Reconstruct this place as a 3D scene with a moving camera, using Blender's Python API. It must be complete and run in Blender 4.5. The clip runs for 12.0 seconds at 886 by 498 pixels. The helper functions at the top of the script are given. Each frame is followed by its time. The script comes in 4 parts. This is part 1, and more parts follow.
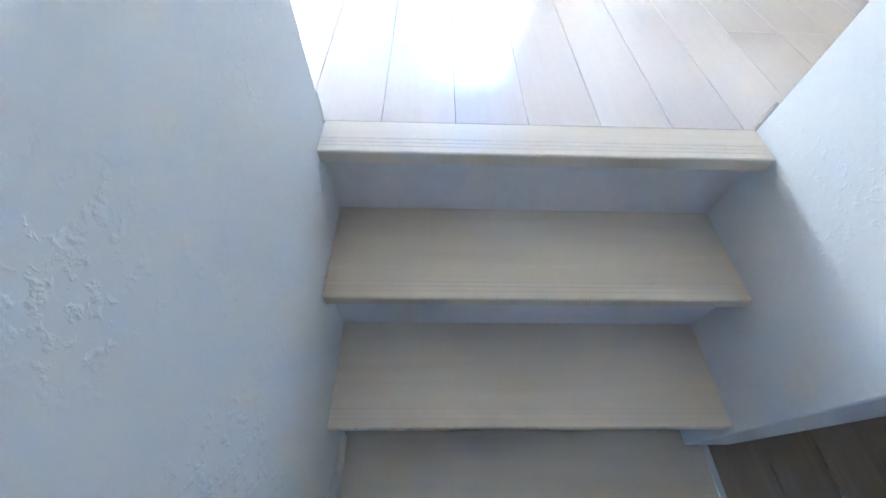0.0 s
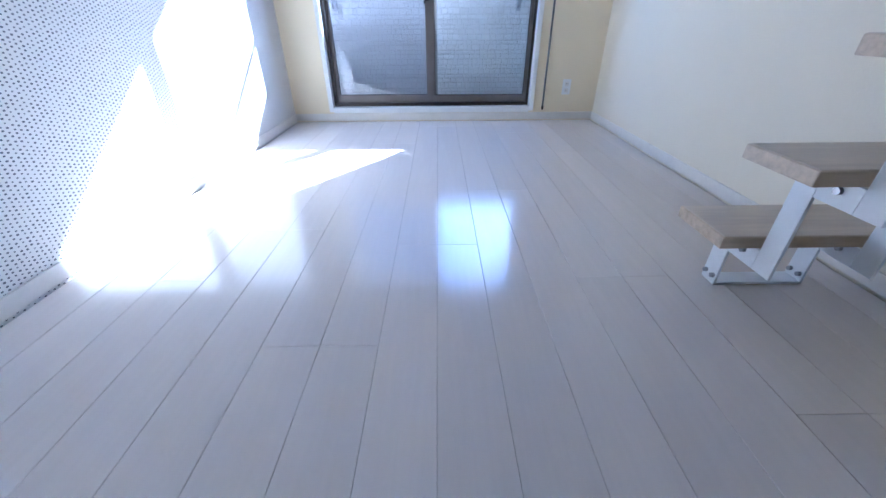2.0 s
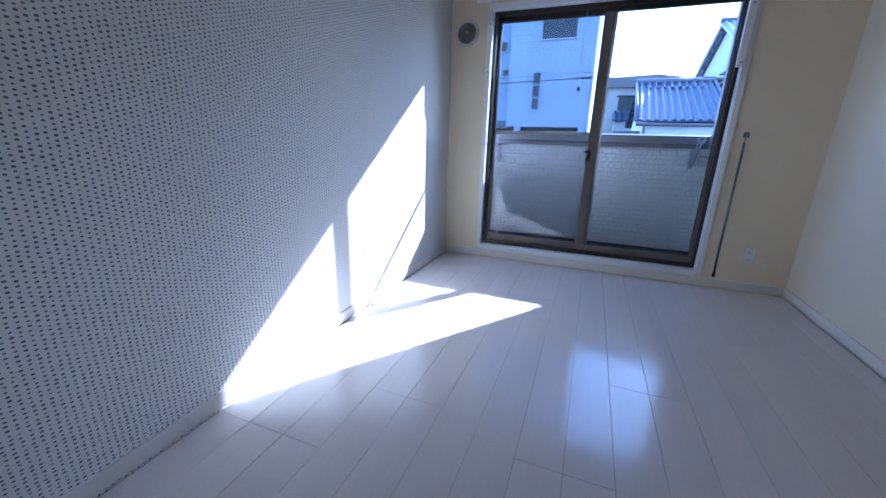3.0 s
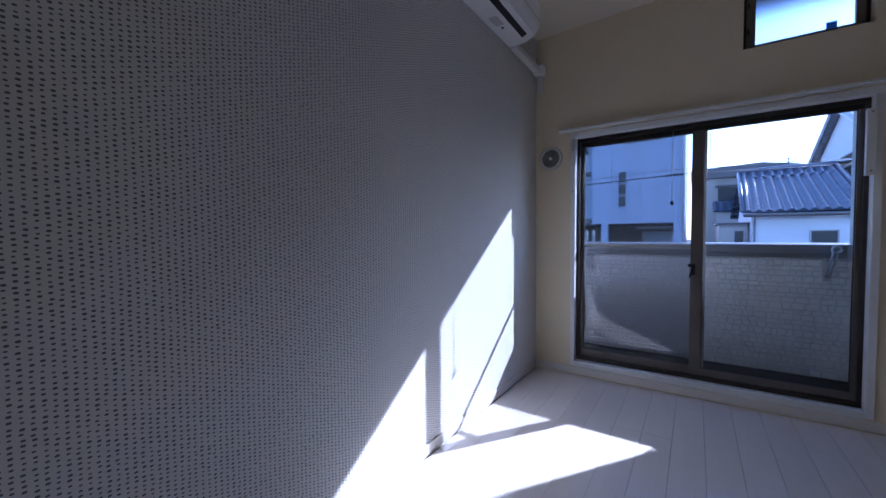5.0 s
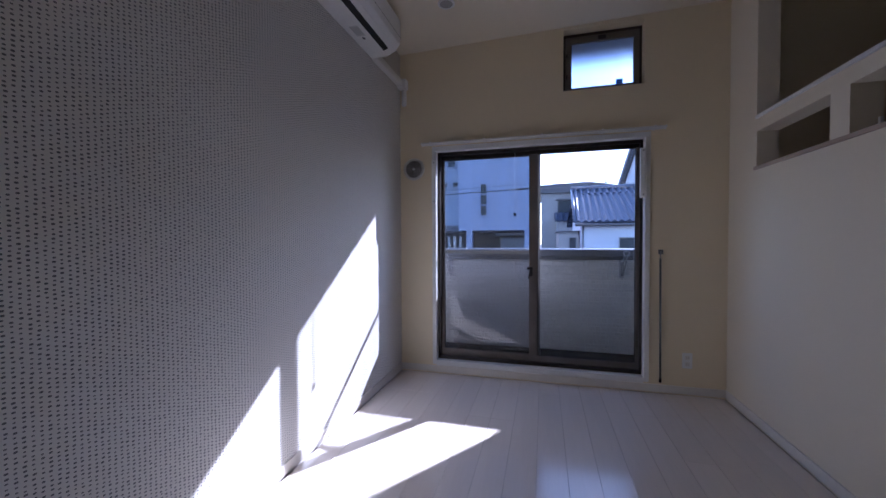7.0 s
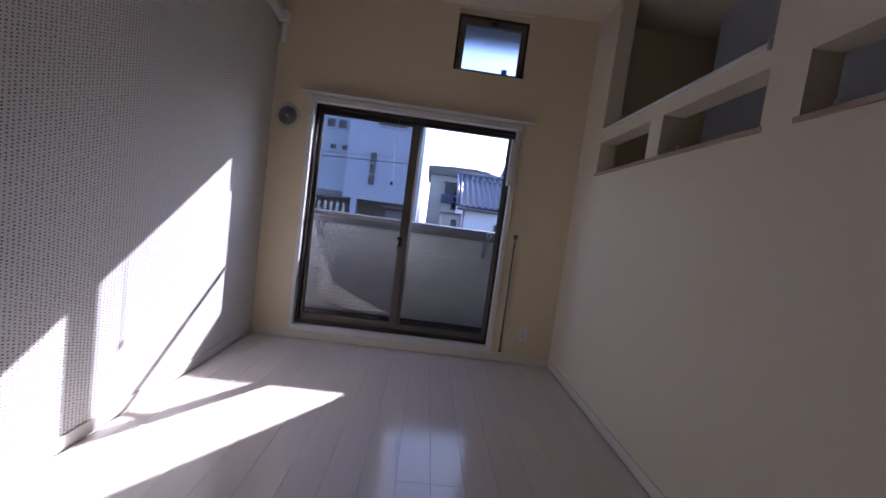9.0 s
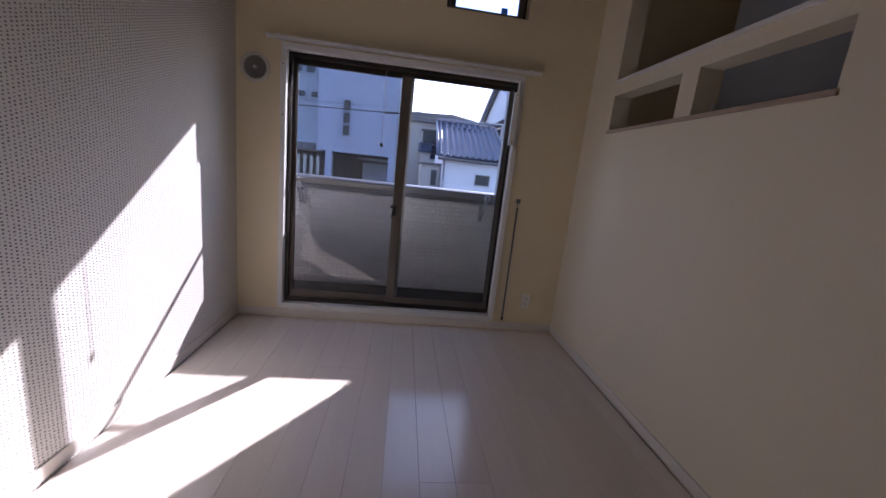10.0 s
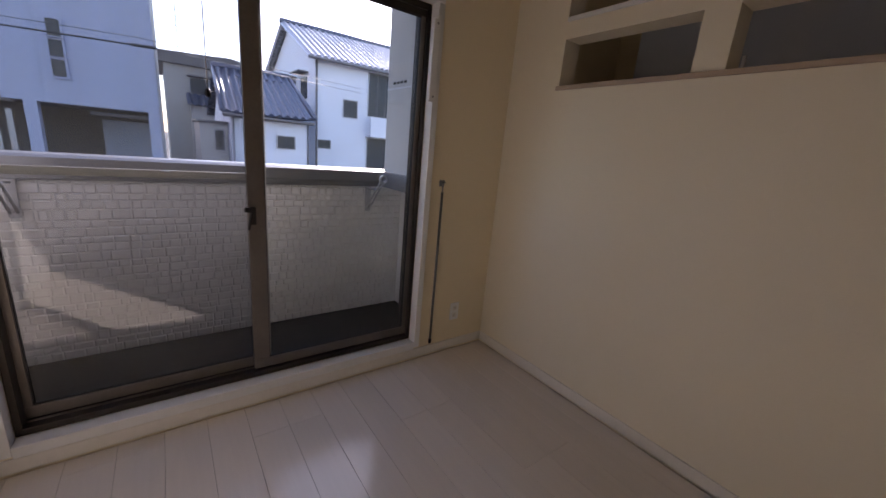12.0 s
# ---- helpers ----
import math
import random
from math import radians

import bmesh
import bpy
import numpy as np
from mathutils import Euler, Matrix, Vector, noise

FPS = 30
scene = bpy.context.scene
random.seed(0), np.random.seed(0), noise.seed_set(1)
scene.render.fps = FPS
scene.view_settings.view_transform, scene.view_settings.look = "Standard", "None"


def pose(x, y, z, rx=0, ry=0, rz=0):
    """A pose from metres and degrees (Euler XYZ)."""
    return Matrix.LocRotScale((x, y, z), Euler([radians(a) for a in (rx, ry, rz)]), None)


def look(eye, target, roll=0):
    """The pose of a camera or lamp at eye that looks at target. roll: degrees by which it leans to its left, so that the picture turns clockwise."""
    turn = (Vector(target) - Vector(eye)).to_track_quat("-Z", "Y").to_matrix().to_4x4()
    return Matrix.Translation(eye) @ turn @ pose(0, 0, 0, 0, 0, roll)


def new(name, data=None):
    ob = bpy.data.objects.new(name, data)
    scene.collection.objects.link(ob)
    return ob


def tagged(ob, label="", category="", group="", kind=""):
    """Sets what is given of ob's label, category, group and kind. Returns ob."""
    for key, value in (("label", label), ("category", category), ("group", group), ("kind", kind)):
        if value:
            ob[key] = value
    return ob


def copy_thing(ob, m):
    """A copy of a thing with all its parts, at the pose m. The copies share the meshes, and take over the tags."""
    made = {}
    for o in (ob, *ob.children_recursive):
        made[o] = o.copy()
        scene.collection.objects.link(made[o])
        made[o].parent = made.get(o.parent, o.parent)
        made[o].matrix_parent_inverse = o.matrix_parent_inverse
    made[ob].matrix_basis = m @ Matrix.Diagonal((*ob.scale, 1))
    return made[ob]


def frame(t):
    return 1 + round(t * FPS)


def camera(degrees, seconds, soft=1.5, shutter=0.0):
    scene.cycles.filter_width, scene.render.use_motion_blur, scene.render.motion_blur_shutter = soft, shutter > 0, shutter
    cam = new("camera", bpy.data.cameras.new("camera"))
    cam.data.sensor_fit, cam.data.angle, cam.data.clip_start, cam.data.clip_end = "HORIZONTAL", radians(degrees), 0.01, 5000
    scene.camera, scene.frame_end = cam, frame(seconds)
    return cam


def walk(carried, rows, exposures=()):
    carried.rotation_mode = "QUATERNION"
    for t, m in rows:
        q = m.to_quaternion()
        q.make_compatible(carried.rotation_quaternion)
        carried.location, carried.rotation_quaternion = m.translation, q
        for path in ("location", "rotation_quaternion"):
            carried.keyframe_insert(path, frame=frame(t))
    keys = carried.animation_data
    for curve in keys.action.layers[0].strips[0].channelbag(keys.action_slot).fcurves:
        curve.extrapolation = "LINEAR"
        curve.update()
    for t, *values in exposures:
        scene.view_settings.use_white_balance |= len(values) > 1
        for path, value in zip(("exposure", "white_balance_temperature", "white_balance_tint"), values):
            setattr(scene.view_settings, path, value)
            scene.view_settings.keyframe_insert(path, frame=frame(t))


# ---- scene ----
cam = camera(99.8, 12.0)

PATH = [
    (0, (1.192, -4.017, 0.49), (1.254, -2.884, -1.156), 3.3),
    (0.5, (1.267, -3.945, 0.494), (1.358, -2.598, -0.981), 0.9),
    (1, (1.312, -3.834, 0.528), (1.267, -2.313, -0.769), -1.0),
    (1.5, (1.301, -3.628, 0.573), (1.338, -2.002, -0.59), -0.6),
    (2, (1.25, -3.419, 0.72), (1.265, -1.703, -0.308), -0.4),
    (2.5, (1.206, -3.308, 0.814), (0.96, -1.498, -0.001), -1.0),
    (3, (1.201, -3.206, 1.001), (0.516, -1.411, 0.446), 1.7),
    (4.8, (1.178, -3.216, 1.178), (0.055, -1.564, 1.086), -0.1),
    (5, (1.176, -3.231, 1.18), (0.058, -1.574, 1.11), -0.3),
    (5.5, (1.199, -3.22, 1.187), (0.165, -1.51, 1.121), -0.1),
    (6, (1.226, -3.219, 1.197), (0.334, -1.431, 1.136), 0.0),
    (6.5, (1.251, -3.219, 1.198), (0.534, -1.353, 1.151), -0.5),
    (7, (1.27, -3.233, 1.194), (0.751, -1.302, 1.149), -0.2),
    (7.5, (1.309, -3.227, 1.196), (0.982, -1.255, 1.142), 0.8),
    (9.3, (1.395, -3.159, 1.146), (1.529, -1.175, 0.933), 7.8),
    (9.5, (1.335, -3.085, 1.146), (1.489, -1.111, 0.868), 7.5),
    (10, (1.228, -2.941, 1.266), (1.464, -0.996, 0.864), 6.2),
    (10.5, (1.195, -2.729, 1.289), (1.579, -0.802, 0.916), 4.5),
    (11, (1.083, -2.437, 1.3), (1.695, -0.575, 0.902), 6.8),
    (11.5, (0.937, -2.113, 1.299), (1.861, -0.387, 0.888), 6.0),
    (12, (0.872, -1.763, 1.278), (2.038, -0.219, 0.773), 5.2),
]
EXPOSURES = [
    (0.0, 5.84, 4830, 13), (0.5, 5.60, 4770, 13), (1.0, 5.16, 4690, 14), (1.5, 4.6, 4560, 15), (2.0, 3.97, 4450, 17), (2.5, 3.46, 4390, 18), (3.2, 2.52, 4430, 20),
    (4.8, 1.82, 4640, 26), (6.5, 1.90, 4950, 30), (7.5, 1.95, 5160, 31), (9.5, 1.87, 5720, 33), (10.5, 1.85, 6130, 33), (12.0, 2.02, 6720, 31),
]
walk(cam, [(t, look(eye, target, roll)) for t, eye, target, roll in PATH], EXPOSURES)

# ---- light ----
SUN = Vector((1.0, 1.42, 1.03)).normalized()          # towards the sun
world = bpy.data.worlds.new("sky")
world.use_nodes = True
scene.world = world
wn = world.node_tree
sky = wn.nodes.new("ShaderNodeTexSky")
sky.sky_type = "NISHITA"
sky.sun_disc = False
sky.sun_elevation = math.asin(SUN.z)
sky.sun_rotation = math.atan2(SUN.x, SUN.y)
sky.air_density, sky.dust_density, sky.ozone_density = 1.0, 0.6, 2.0
wn.links.new(sky.outputs[0], wn.nodes["Background"].inputs[0])
wn.nodes["Background"].inputs[1].default_value = 0.15
sun_data = bpy.data.lights.new("sun", "SUN")
sun_data.energy, sun_data.angle, sun_data.color = 4.1, radians(0.6), (1.0, 0.95, 0.88)
sun_lamp = new("sun", sun_data)
sun_lamp.matrix_world = look(SUN * 30, (0, 0, 0))


# ---- materials ----
def nodes_of(name):
    m = bpy.data.materials.new(name)
    m.use_nodes = True
    return m, m.node_tree.nodes, m.node_tree.links, m.node_tree.nodes["Principled BSDF"]


def surface(name, base, rough=0.5, metal=0.0, grain=(60, 0.06), stain=(3, 0.08), bump=(200, 0.05), rand=0.0, stretch=(1, 1, 1), spec=0.5):
    """Painted, wooden, metal or mineral surface: colour varied at two scales and by object, with fine relief."""
    m, n, k, p = nodes_of(name)
    co = n.new("ShaderNodeTexCoord")
    mp = n.new("ShaderNodeMapping")
    mp.inputs["Scale"].default_value = stretch
    k.new(co.outputs["Object"], mp.inputs["Vector"])
    total = None
    for scale, amount in (grain, stain):
        tx = n.new("ShaderNodeTexNoise")
        tx.inputs["Scale"].default_value, tx.inputs["Detail"].default_value = scale, 4
        k.new(mp.outputs[0], tx.inputs["Vector"])
        rg = n.new("ShaderNodeMapRange")
        rg.inputs["From Min"].default_value, rg.inputs["From Max"].default_value = 0.3, 0.7
        rg.inputs["To Min"].default_value, rg.inputs["To Max"].default_value = 1 - amount, 1 + amount
        k.new(tx.outputs["Fac"], rg.inputs["Value"])
        if total is None:
            total = rg.outputs[0]
        else:
            mu = n.new("ShaderNodeMath")
            mu.operation = "MULTIPLY"
            k.new(total, mu.inputs[0])
            k.new(rg.outputs[0], mu.inputs[1])
            total = mu.outputs[0]
    if rand:
        oi = n.new("ShaderNodeObjectInfo")
        rg = n.new("ShaderNodeMapRange")
        rg.inputs["To Min"].default_value, rg.inputs["To Max"].default_value = 1 - rand, 1 + rand
        k.new(oi.outputs["Random"], rg.inputs["Value"])
        mu = n.new("ShaderNodeMath")
        mu.operation = "MULTIPLY"
        k.new(total, mu.inputs[0])
        k.new(rg.outputs[0], mu.inputs[1])
        total = mu.outputs[0]
    vm = n.new("ShaderNodeVectorMath")
    vm.operation = "SCALE"
    vm.inputs[0].default_value = base
    k.new(total, vm.inputs["Scale"])
    k.new(vm.outputs[0], p.inputs["Base Color"])
    p.inputs["Roughness"].default_value, p.inputs["Metallic"].default_value = rough, metal
    p.inputs["Specular IOR Level"].default_value = spec
    if bump[1]:
        tb = n.new("ShaderNodeTexNoise")
        tb.inputs["Scale"].default_value, tb.inputs["Detail"].default_value = bump[0], 3
        k.new(mp.outputs[0], tb.inputs["Vector"])
        bp = n.new("ShaderNodeBump")
        bp.inputs["Strength"].default_value, bp.inputs["Distance"].default_value = bump[1], 0.002
        k.new(tb.outputs["Fac"], bp.inputs["Height"])
        k.new(bp.outputs[0], p.inputs["Normal"])
    return m


def paper(name, base, dots=False, relief=0.1):
    """Embossed vinyl wallpaper with a trowelled plaster relief, or with small printed dots in staggered columns."""
    m, n, k, p = nodes_of(name)
    co = n.new("ShaderNodeTexCoord")
    p.inputs["Roughness"].default_value, p.inputs["Specular IOR Level"].default_value = 0.75, 0.3

    def math_node(op, a, b=None, c=None):
        x = n.new("ShaderNodeMath")
        x.operation = op
        for i, v in enumerate((a, b, c)):
            if v is None:
                continue
            if isinstance(v, (int, float)):
                x.inputs[i].default_value = v
            else:
                k.new(v, x.inputs[i])
        return x.outputs[0]

    big = n.new("ShaderNodeTexNoise")
    big.inputs["Scale"].default_value, big.inputs["Detail"].default_value = 1.7, 3
    k.new(co.outputs["Object"], big.inputs["Vector"])
    tone = math_node("MULTIPLY_ADD", big.outputs["Fac"], 0.06, 0.97)
    warp = n.new("ShaderNodeTexNoise")
    warp.inputs["Scale"].default_value, warp.inputs["Detail"].default_value = (75, 3) if not dots else (160, 2)
    warp.inputs["Distortion"].default_value = 0.25 if not dots else 0.0
    k.new(co.outputs["Object"], warp.inputs["Vector"])
    height = warp.outputs["Fac"]
    if not dots:
        # sparse trowel flakes standing a little proud of a smooth ground
        patch = n.new("ShaderNodeTexNoise")
        patch.inputs["Scale"].default_value, patch.inputs["Detail"].default_value = 9, 2
        k.new(co.outputs["Object"], patch.inputs["Vector"])
        flake = n.new("ShaderNodeMapRange")
        flake.inputs["From Min"].default_value, flake.inputs["From Max"].default_value = 0.54, 0.68
        k.new(height, flake.inputs["Value"])
        where = n.new("ShaderNodeMapRange")
        where.inputs["From Min"].default_value, where.inputs["From Max"].default_value = 0.42, 0.62
        k.new(patch.outputs["Fac"], where.inputs["Value"])
        height = math_node("ADD", math_node("MULTIPLY", flake.outputs[0], where.outputs[0]), math_node("MULTIPLY", warp.outputs["Fac"], 0.3))
    colour = n.new("ShaderNodeVectorMath")
    colour.operation = "SCALE"
    colour.inputs[0].default_value = base
    k.new(tone, colour.inputs["Scale"])
    final = colour.outputs[0]
    if dots:
        sep = n.new("ShaderNodeSeparateXYZ")
        k.new(co.outputs["Object"], sep.inputs[0])
        u = math_node("DIVIDE", sep.outputs["Y"], 0.0172)
        col = math_node("FLOOR", u)
        v = math_node("DIVIDE", sep.outputs["Z"], 0.0126)
        odd = math_node("MULTIPLY", math_node("MODULO", col, 2.0), 0.5)
        v = math_node("ADD", v, odd)
        row = math_node("FLOOR", v)
        cell = n.new("ShaderNodeCombineXYZ")
        k.new(col, cell.inputs[0])
        k.new(row, cell.inputs[1])
        wh = n.new("ShaderNodeTexWhiteNoise")
        wh.noise_dimensions = "2D"
        k.new(cell.outputs[0], wh.inputs["Vector"])
        rgb = n.new("ShaderNodeSeparateColor")
        k.new(wh.outputs["Color"], rgb.inputs[0])
        du = math_node("ADD", math_node("SUBTRACT", u, col), math_node("MULTIPLY_ADD", rgb.outputs[0], 0.16, -0.58))
        dv = math_node("ADD", math_node("SUBTRACT", v, row), math_node("MULTIPLY_ADD", rgb.outputs[1], 0.26, -0.63))
        size = math_node("MULTIPLY_ADD", rgb.outputs[2], 0.09, 0.17)
        wob = math_node("MULTIPLY_ADD", warp.outputs["Fac"], 0.3, -0.15)
        du2 = math_node("POWER", math_node("ABSOLUTE", math_node("DIVIDE", du, size)), 3.0)
        dv2 = math_node("POWER", math_node("ABSOLUTE", math_node("DIVIDE", dv, math_node("MULTIPLY", size, 0.9))), 3.0)
        r = math_node("ADD", math_node("ADD", du2, dv2), wob)
        edge = n.new("ShaderNodeMapRange")
        edge.interpolation_type = "SMOOTHSTEP"
        edge.inputs["From Min"].default_value, edge.inputs["From Max"].default_value = 1.25, 0.7
        k.new(r, edge.inputs["Value"])
        mx = n.new("ShaderNodeMix")
        mx.data_type = "RGBA"
        k.new(edge.outputs[0], mx.inputs[0])
        k.new(final, mx.inputs[6])
        mx.inputs[7].default_value = (0.15, 0.15, 0.16, 1)
        final = mx.outputs[2]
    k.new(final, p.inputs["Base Color"])
    bp = n.new("ShaderNodeBump")
    bp.inputs["Strength"].default_value, bp.inputs["Distance"].default_value = (relief, 0.004) if not dots else (0.25, 0.002)
    k.new(height, bp.inputs["Height"])
    k.new(bp.outputs[0], p.inputs["Normal"])
    return m


def clear_glass(name, tint=(0.96, 0.98, 0.97, 1)):
    m, n, k, p = nodes_of(name)
    n.remove(p)
    tr, gl, mx = n.new("ShaderNodeBsdfTransparent"), n.new("ShaderNodeBsdfGlossy"), n.new("ShaderNodeMixShader")
    tr.inputs[0].default_value = tint
    gl.inputs["Roughness"].default_value = 0.0
    lw = n.new("ShaderNodeLayerWeight")
    lw.inputs[0].default_value = 0.5
    pw, ad = n.new("ShaderNodeMath"), n.new("ShaderNodeMath")
    pw.operation, pw.inputs[1].default_value = "POWER", 5.0
    ad.operation, ad.inputs[1].default_value, ad.inputs[2].default_value = "MULTIPLY_ADD", 0.9, 0.045
    k.new(lw.outputs["Facing"], pw.inputs[0])
    k.new(pw.outputs[0], ad.inputs[0])
    k.new(ad.outputs[0], mx.inputs[0])
    k.new(tr.outputs[0], mx.inputs[1])
    k.new(gl.outputs[0], mx.inputs[2])
    k.new(mx.outputs[0], n["Material Output"].inputs[0])
    return m


def frosted_glass(name):
    m, n, k, p = nodes_of(name)
    n.remove(p)
    tl, gl, tp = n.new("ShaderNodeBsdfRefraction"), n.new("ShaderNodeBsdfGlossy"), n.new("ShaderNodeMixShader")
    tl.inputs[0].default_value = (0.72, 0.80, 0.88, 1)
    tl.inputs["Roughness"].default_value, tl.inputs["IOR"].default_value = 0.34, 1.45
    gl.inputs["Roughness"].default_value = 0.15
    tp.inputs[0].default_value = 0.06
    nz = n.new("ShaderNodeTexNoise")
    nz.inputs["Scale"].default_value = 260
    bp = n.new("ShaderNodeBump")
    bp.inputs["Strength"].default_value, bp.inputs["Distance"].default_value = 0.4, 0.002
    k.new(nz.outputs["Fac"], bp.inputs["Height"])
    k.new(bp.outputs[0], gl.inputs["Normal"])
    k.new(tl.outputs[0], tp.inputs[1])
    k.new(gl.outputs[0], tp.inputs[2])
    k.new(tp.outputs[0], n["Material Output"].inputs[0])
    return m


def translucent(name, colour):
    m, n, k, p = nodes_of(name)
    n.remove(p)
    tl, df, mx = n.new("ShaderNodeBsdfTranslucent"), n.new("ShaderNodeBsdfDiffuse"), n.new("ShaderNodeMixShader")
    tl.inputs[0].default_value = df.inputs[0].default_value = (*colour, 1)
    mx.inputs[0].default_value = 0.25
    k.new(tl.outputs[0], mx.inputs[1])
    k.new(df.outputs[0], mx.inputs[2])
    k.new(mx.outputs[0], n["Material Output"].inputs[0])
    return m


def screen_mesh(name, through_tint):
    """Fine netting: mostly open, with threads that catch some light."""
    m, n, k, p = nodes_of(name)
    n.remove(p)
    tr, df, mx = n.new("ShaderNodeBsdfTransparent"), n.new("ShaderNodeBsdfDiffuse"), n.new("ShaderNodeMixShader")
    tr.inputs[0].default_value = through_tint
    df.inputs[0].default_value = (0.42, 0.42, 0.43, 1)
    mx.inputs[0].default_value = 0.055
    k.new(tr.outputs[0], mx.inputs[1])
    k.new(df.outputs[0], mx.inputs[2])
    k.new(mx.outputs[0], n["Material Output"].inputs[0])
    return m


PAPER = paper("cream_wallpaper", (0.83, 0.72, 0.505))
EASTPAPER = paper("pale_wallpaper", (0.81, 0.732, 0.575))
STAIRPAPER = paper("white_wallpaper", (0.82, 0.82, 0.79), relief=0.24)
DOTTED = paper("dotted_wallpaper", (0.77, 0.745, 0.695), dots=True)
CEIL = paper("ceiling_paper", (0.83, 0.75, 0.59))
FLOOR = surface("bleached_floor", (0.735, 0.66, 0.585), 0.15, grain=(9, 0.013), stain=(2, 0.022), bump=(60, 0.01), rand=0.03, stretch=(8, 0.5, 1))
TREAD = surface("stair_board", (0.77, 0.675, 0.53), 0.32, grain=(7, 0.025), stain=(2, 0.04), bump=(60, 0.02), stretch=(0.5, 8, 1))
JOINT = surface("floor_joint", (0.47, 0.41, 0.365), 0.8)
GROOVE = surface("nosing_groove", (0.69, 0.62, 0.52), 0.7)
DARKFLOOR = surface("hall_floor", (0.36, 0.28, 0.21), 0.35, grain=(9, 0.06), stretch=(8, 0.5, 1), rand=0.05)
WHITE = surface("white_trim", (0.80, 0.79, 0.76), 0.4, grain=(40, 0.02), stain=(4, 0.03), bump=(150, 0.03))
SKIRT = surface("cream_skirting", (0.78, 0.735, 0.66), 0.4, grain=(40, 0.02), stain=(4, 0.03), bump=(150, 0.03))
RISER = surface("riser_board", (0.86, 0.83, 0.81), 0.45, grain=(40, 0.02), stain=(4, 0.04))
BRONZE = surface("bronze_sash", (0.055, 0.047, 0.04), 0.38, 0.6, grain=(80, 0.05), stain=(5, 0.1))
# lighter copy of the bronze: light falling on the sashes is in its colour
BRONZE_LIT = surface("bronze_lit_face", (0.175, 0.153, 0.132), 0.4, 0.5, grain=(80, 0.05), stain=(5, 0.1))
SCREENBAR = surface("grey_screen_frame", (0.30, 0.29, 0.28), 0.4, 0.4)
RUBBER = surface("black_gasket", (0.015, 0.015, 0.016), 0.6)
GLASS = clear_glass("clear_glass")
FROST = frosted_glass("frosted_glass")
MESH = screen_mesh("insect_mesh", (0.86, 0.865, 0.88, 1))
PLASTIC = surface("white_plastic", (0.84, 0.83, 0.80), 0.35, grain=(30, 0.02), stain=(3, 0.03), bump=(300, 0.02))
GREYPLASTIC = surface("grey_plastic", (0.42, 0.41, 0.39), 0.45)
BLACK = surface("black_slot", (0.01, 0.01, 0.011), 0.6)
STEEL = surface("brushed_steel", (0.20, 0.215, 0.215), 0.3, 0.9, grain=(90, 0.06))
CHROME = surface("bright_bolt", (0.34, 0.34, 0.36), 0.3, 1.0)
ALU = surface("aluminium_rail", (0.28, 0.285, 0.30), 0.38, 0.6, grain=(70, 0.04), stretch=(0.2, 3, 3))
BRIGHTALU = surface("bright_aluminium", (0.52, 0.53, 0.55), 0.35, 0.5)
WHITESTEEL = surface("white_steel", (0.78, 0.79, 0.80), 0.35, grain=(40, 0.02), stain=(6, 0.03))
OAK = surface("pale_wood", (0.55, 0.44, 0.31), 0.45, grain=(10, 0.12), stain=(3, 0.08), bump=(60, 0.1), stretch=(0.6, 7, 7))
OAKTOP = surface("pale_wood_top", (0.62, 0.53, 0.42), 0.4, grain=(10, 0.07), stain=(3, 0.06), bump=(60, 0.06), stretch=(0.6, 7, 1))
SILLWOOD = surface("sill_wood", (0.45, 0.34, 0.25), 0.5, grain=(10, 0.1), stretch=(7, 0.6, 7))
BLUE = surface("blue_plastic", (0.02, 0.07, 0.55), 0.25)
BLUECLEAR = surface("pale_blue_plastic", (0.35, 0.5, 0.85), 0.15)
BRICK = surface("cast_siding", (0.82, 0.81, 0.79), 0.75, grain=(50, 0.06), stain=(5, 0.05), bump=(48, 1.0), rand=0.05)
MORTAR = surface("siding_joint", (0.74, 0.73, 0.71), 0.85)
DECK = surface("balcony_sheet", (0.013, 0.013, 0.014), 0.85, spec=0.15, grain=(80, 0.12), stain=(4, 0.15), bump=(120, 0.3))
# white render tinted cool: the blue of the shade is in the paint
RENDERED = surface("pale_shade_blue_render", (0.62, 0.64, 0.69), 0.85, grain=(12, 0.04), stain=(0.6, 0.06), bump=(20, 0.2))
PARTITION = surface("partition_board", (0.50, 0.50, 0.50), 0.8, grain=(12, 0.04), stain=(0.8, 0.08), bump=(30, 0.15))
SIDING = surface("pale_siding", (0.33, 0.36, 0.46), 0.7, grain=(6, 0.04), stain=(0.5, 0.05), stretch=(6, 1, 0.2))
GREYWALL = surface("grey_render", (0.32, 0.36, 0.43), 0.85, grain=(8, 0.05), stain=(0.6, 0.08))
TILE = surface("glazed_roof_tile", (0.075, 0.09, 0.13), 0.3, grain=(10, 0.12), stain=(1, 0.1), spec=0.6)
DARKROOF = surface("dark_roof", (0.13, 0.125, 0.125), 0.6)
WINDARK = surface("far_window", (0.045, 0.05, 0.055), 0.25, spec=0.2)
# colour set dark to carry the shade inside the open garage
GARAGE_SHADE = surface("garage_painted_shade", (0.13, 0.13, 0.14), 0.85, grain=(4, 0.15), stain=(0.5, 0.15))
# cream render greyed down so its colour holds the shade on these walls
CREAMWALL_SHADED = surface("shade_toned_render", (0.40, 0.385, 0.36), 0.85, grain=(10, 0.05), stain=(0.6, 0.12), bump=(20, 0.2))
LIGHTTILE = surface("grey_roof_tile", (0.30, 0.31, 0.34), 0.3, grain=(10, 0.12), stain=(1, 0.1), spec=0.6)
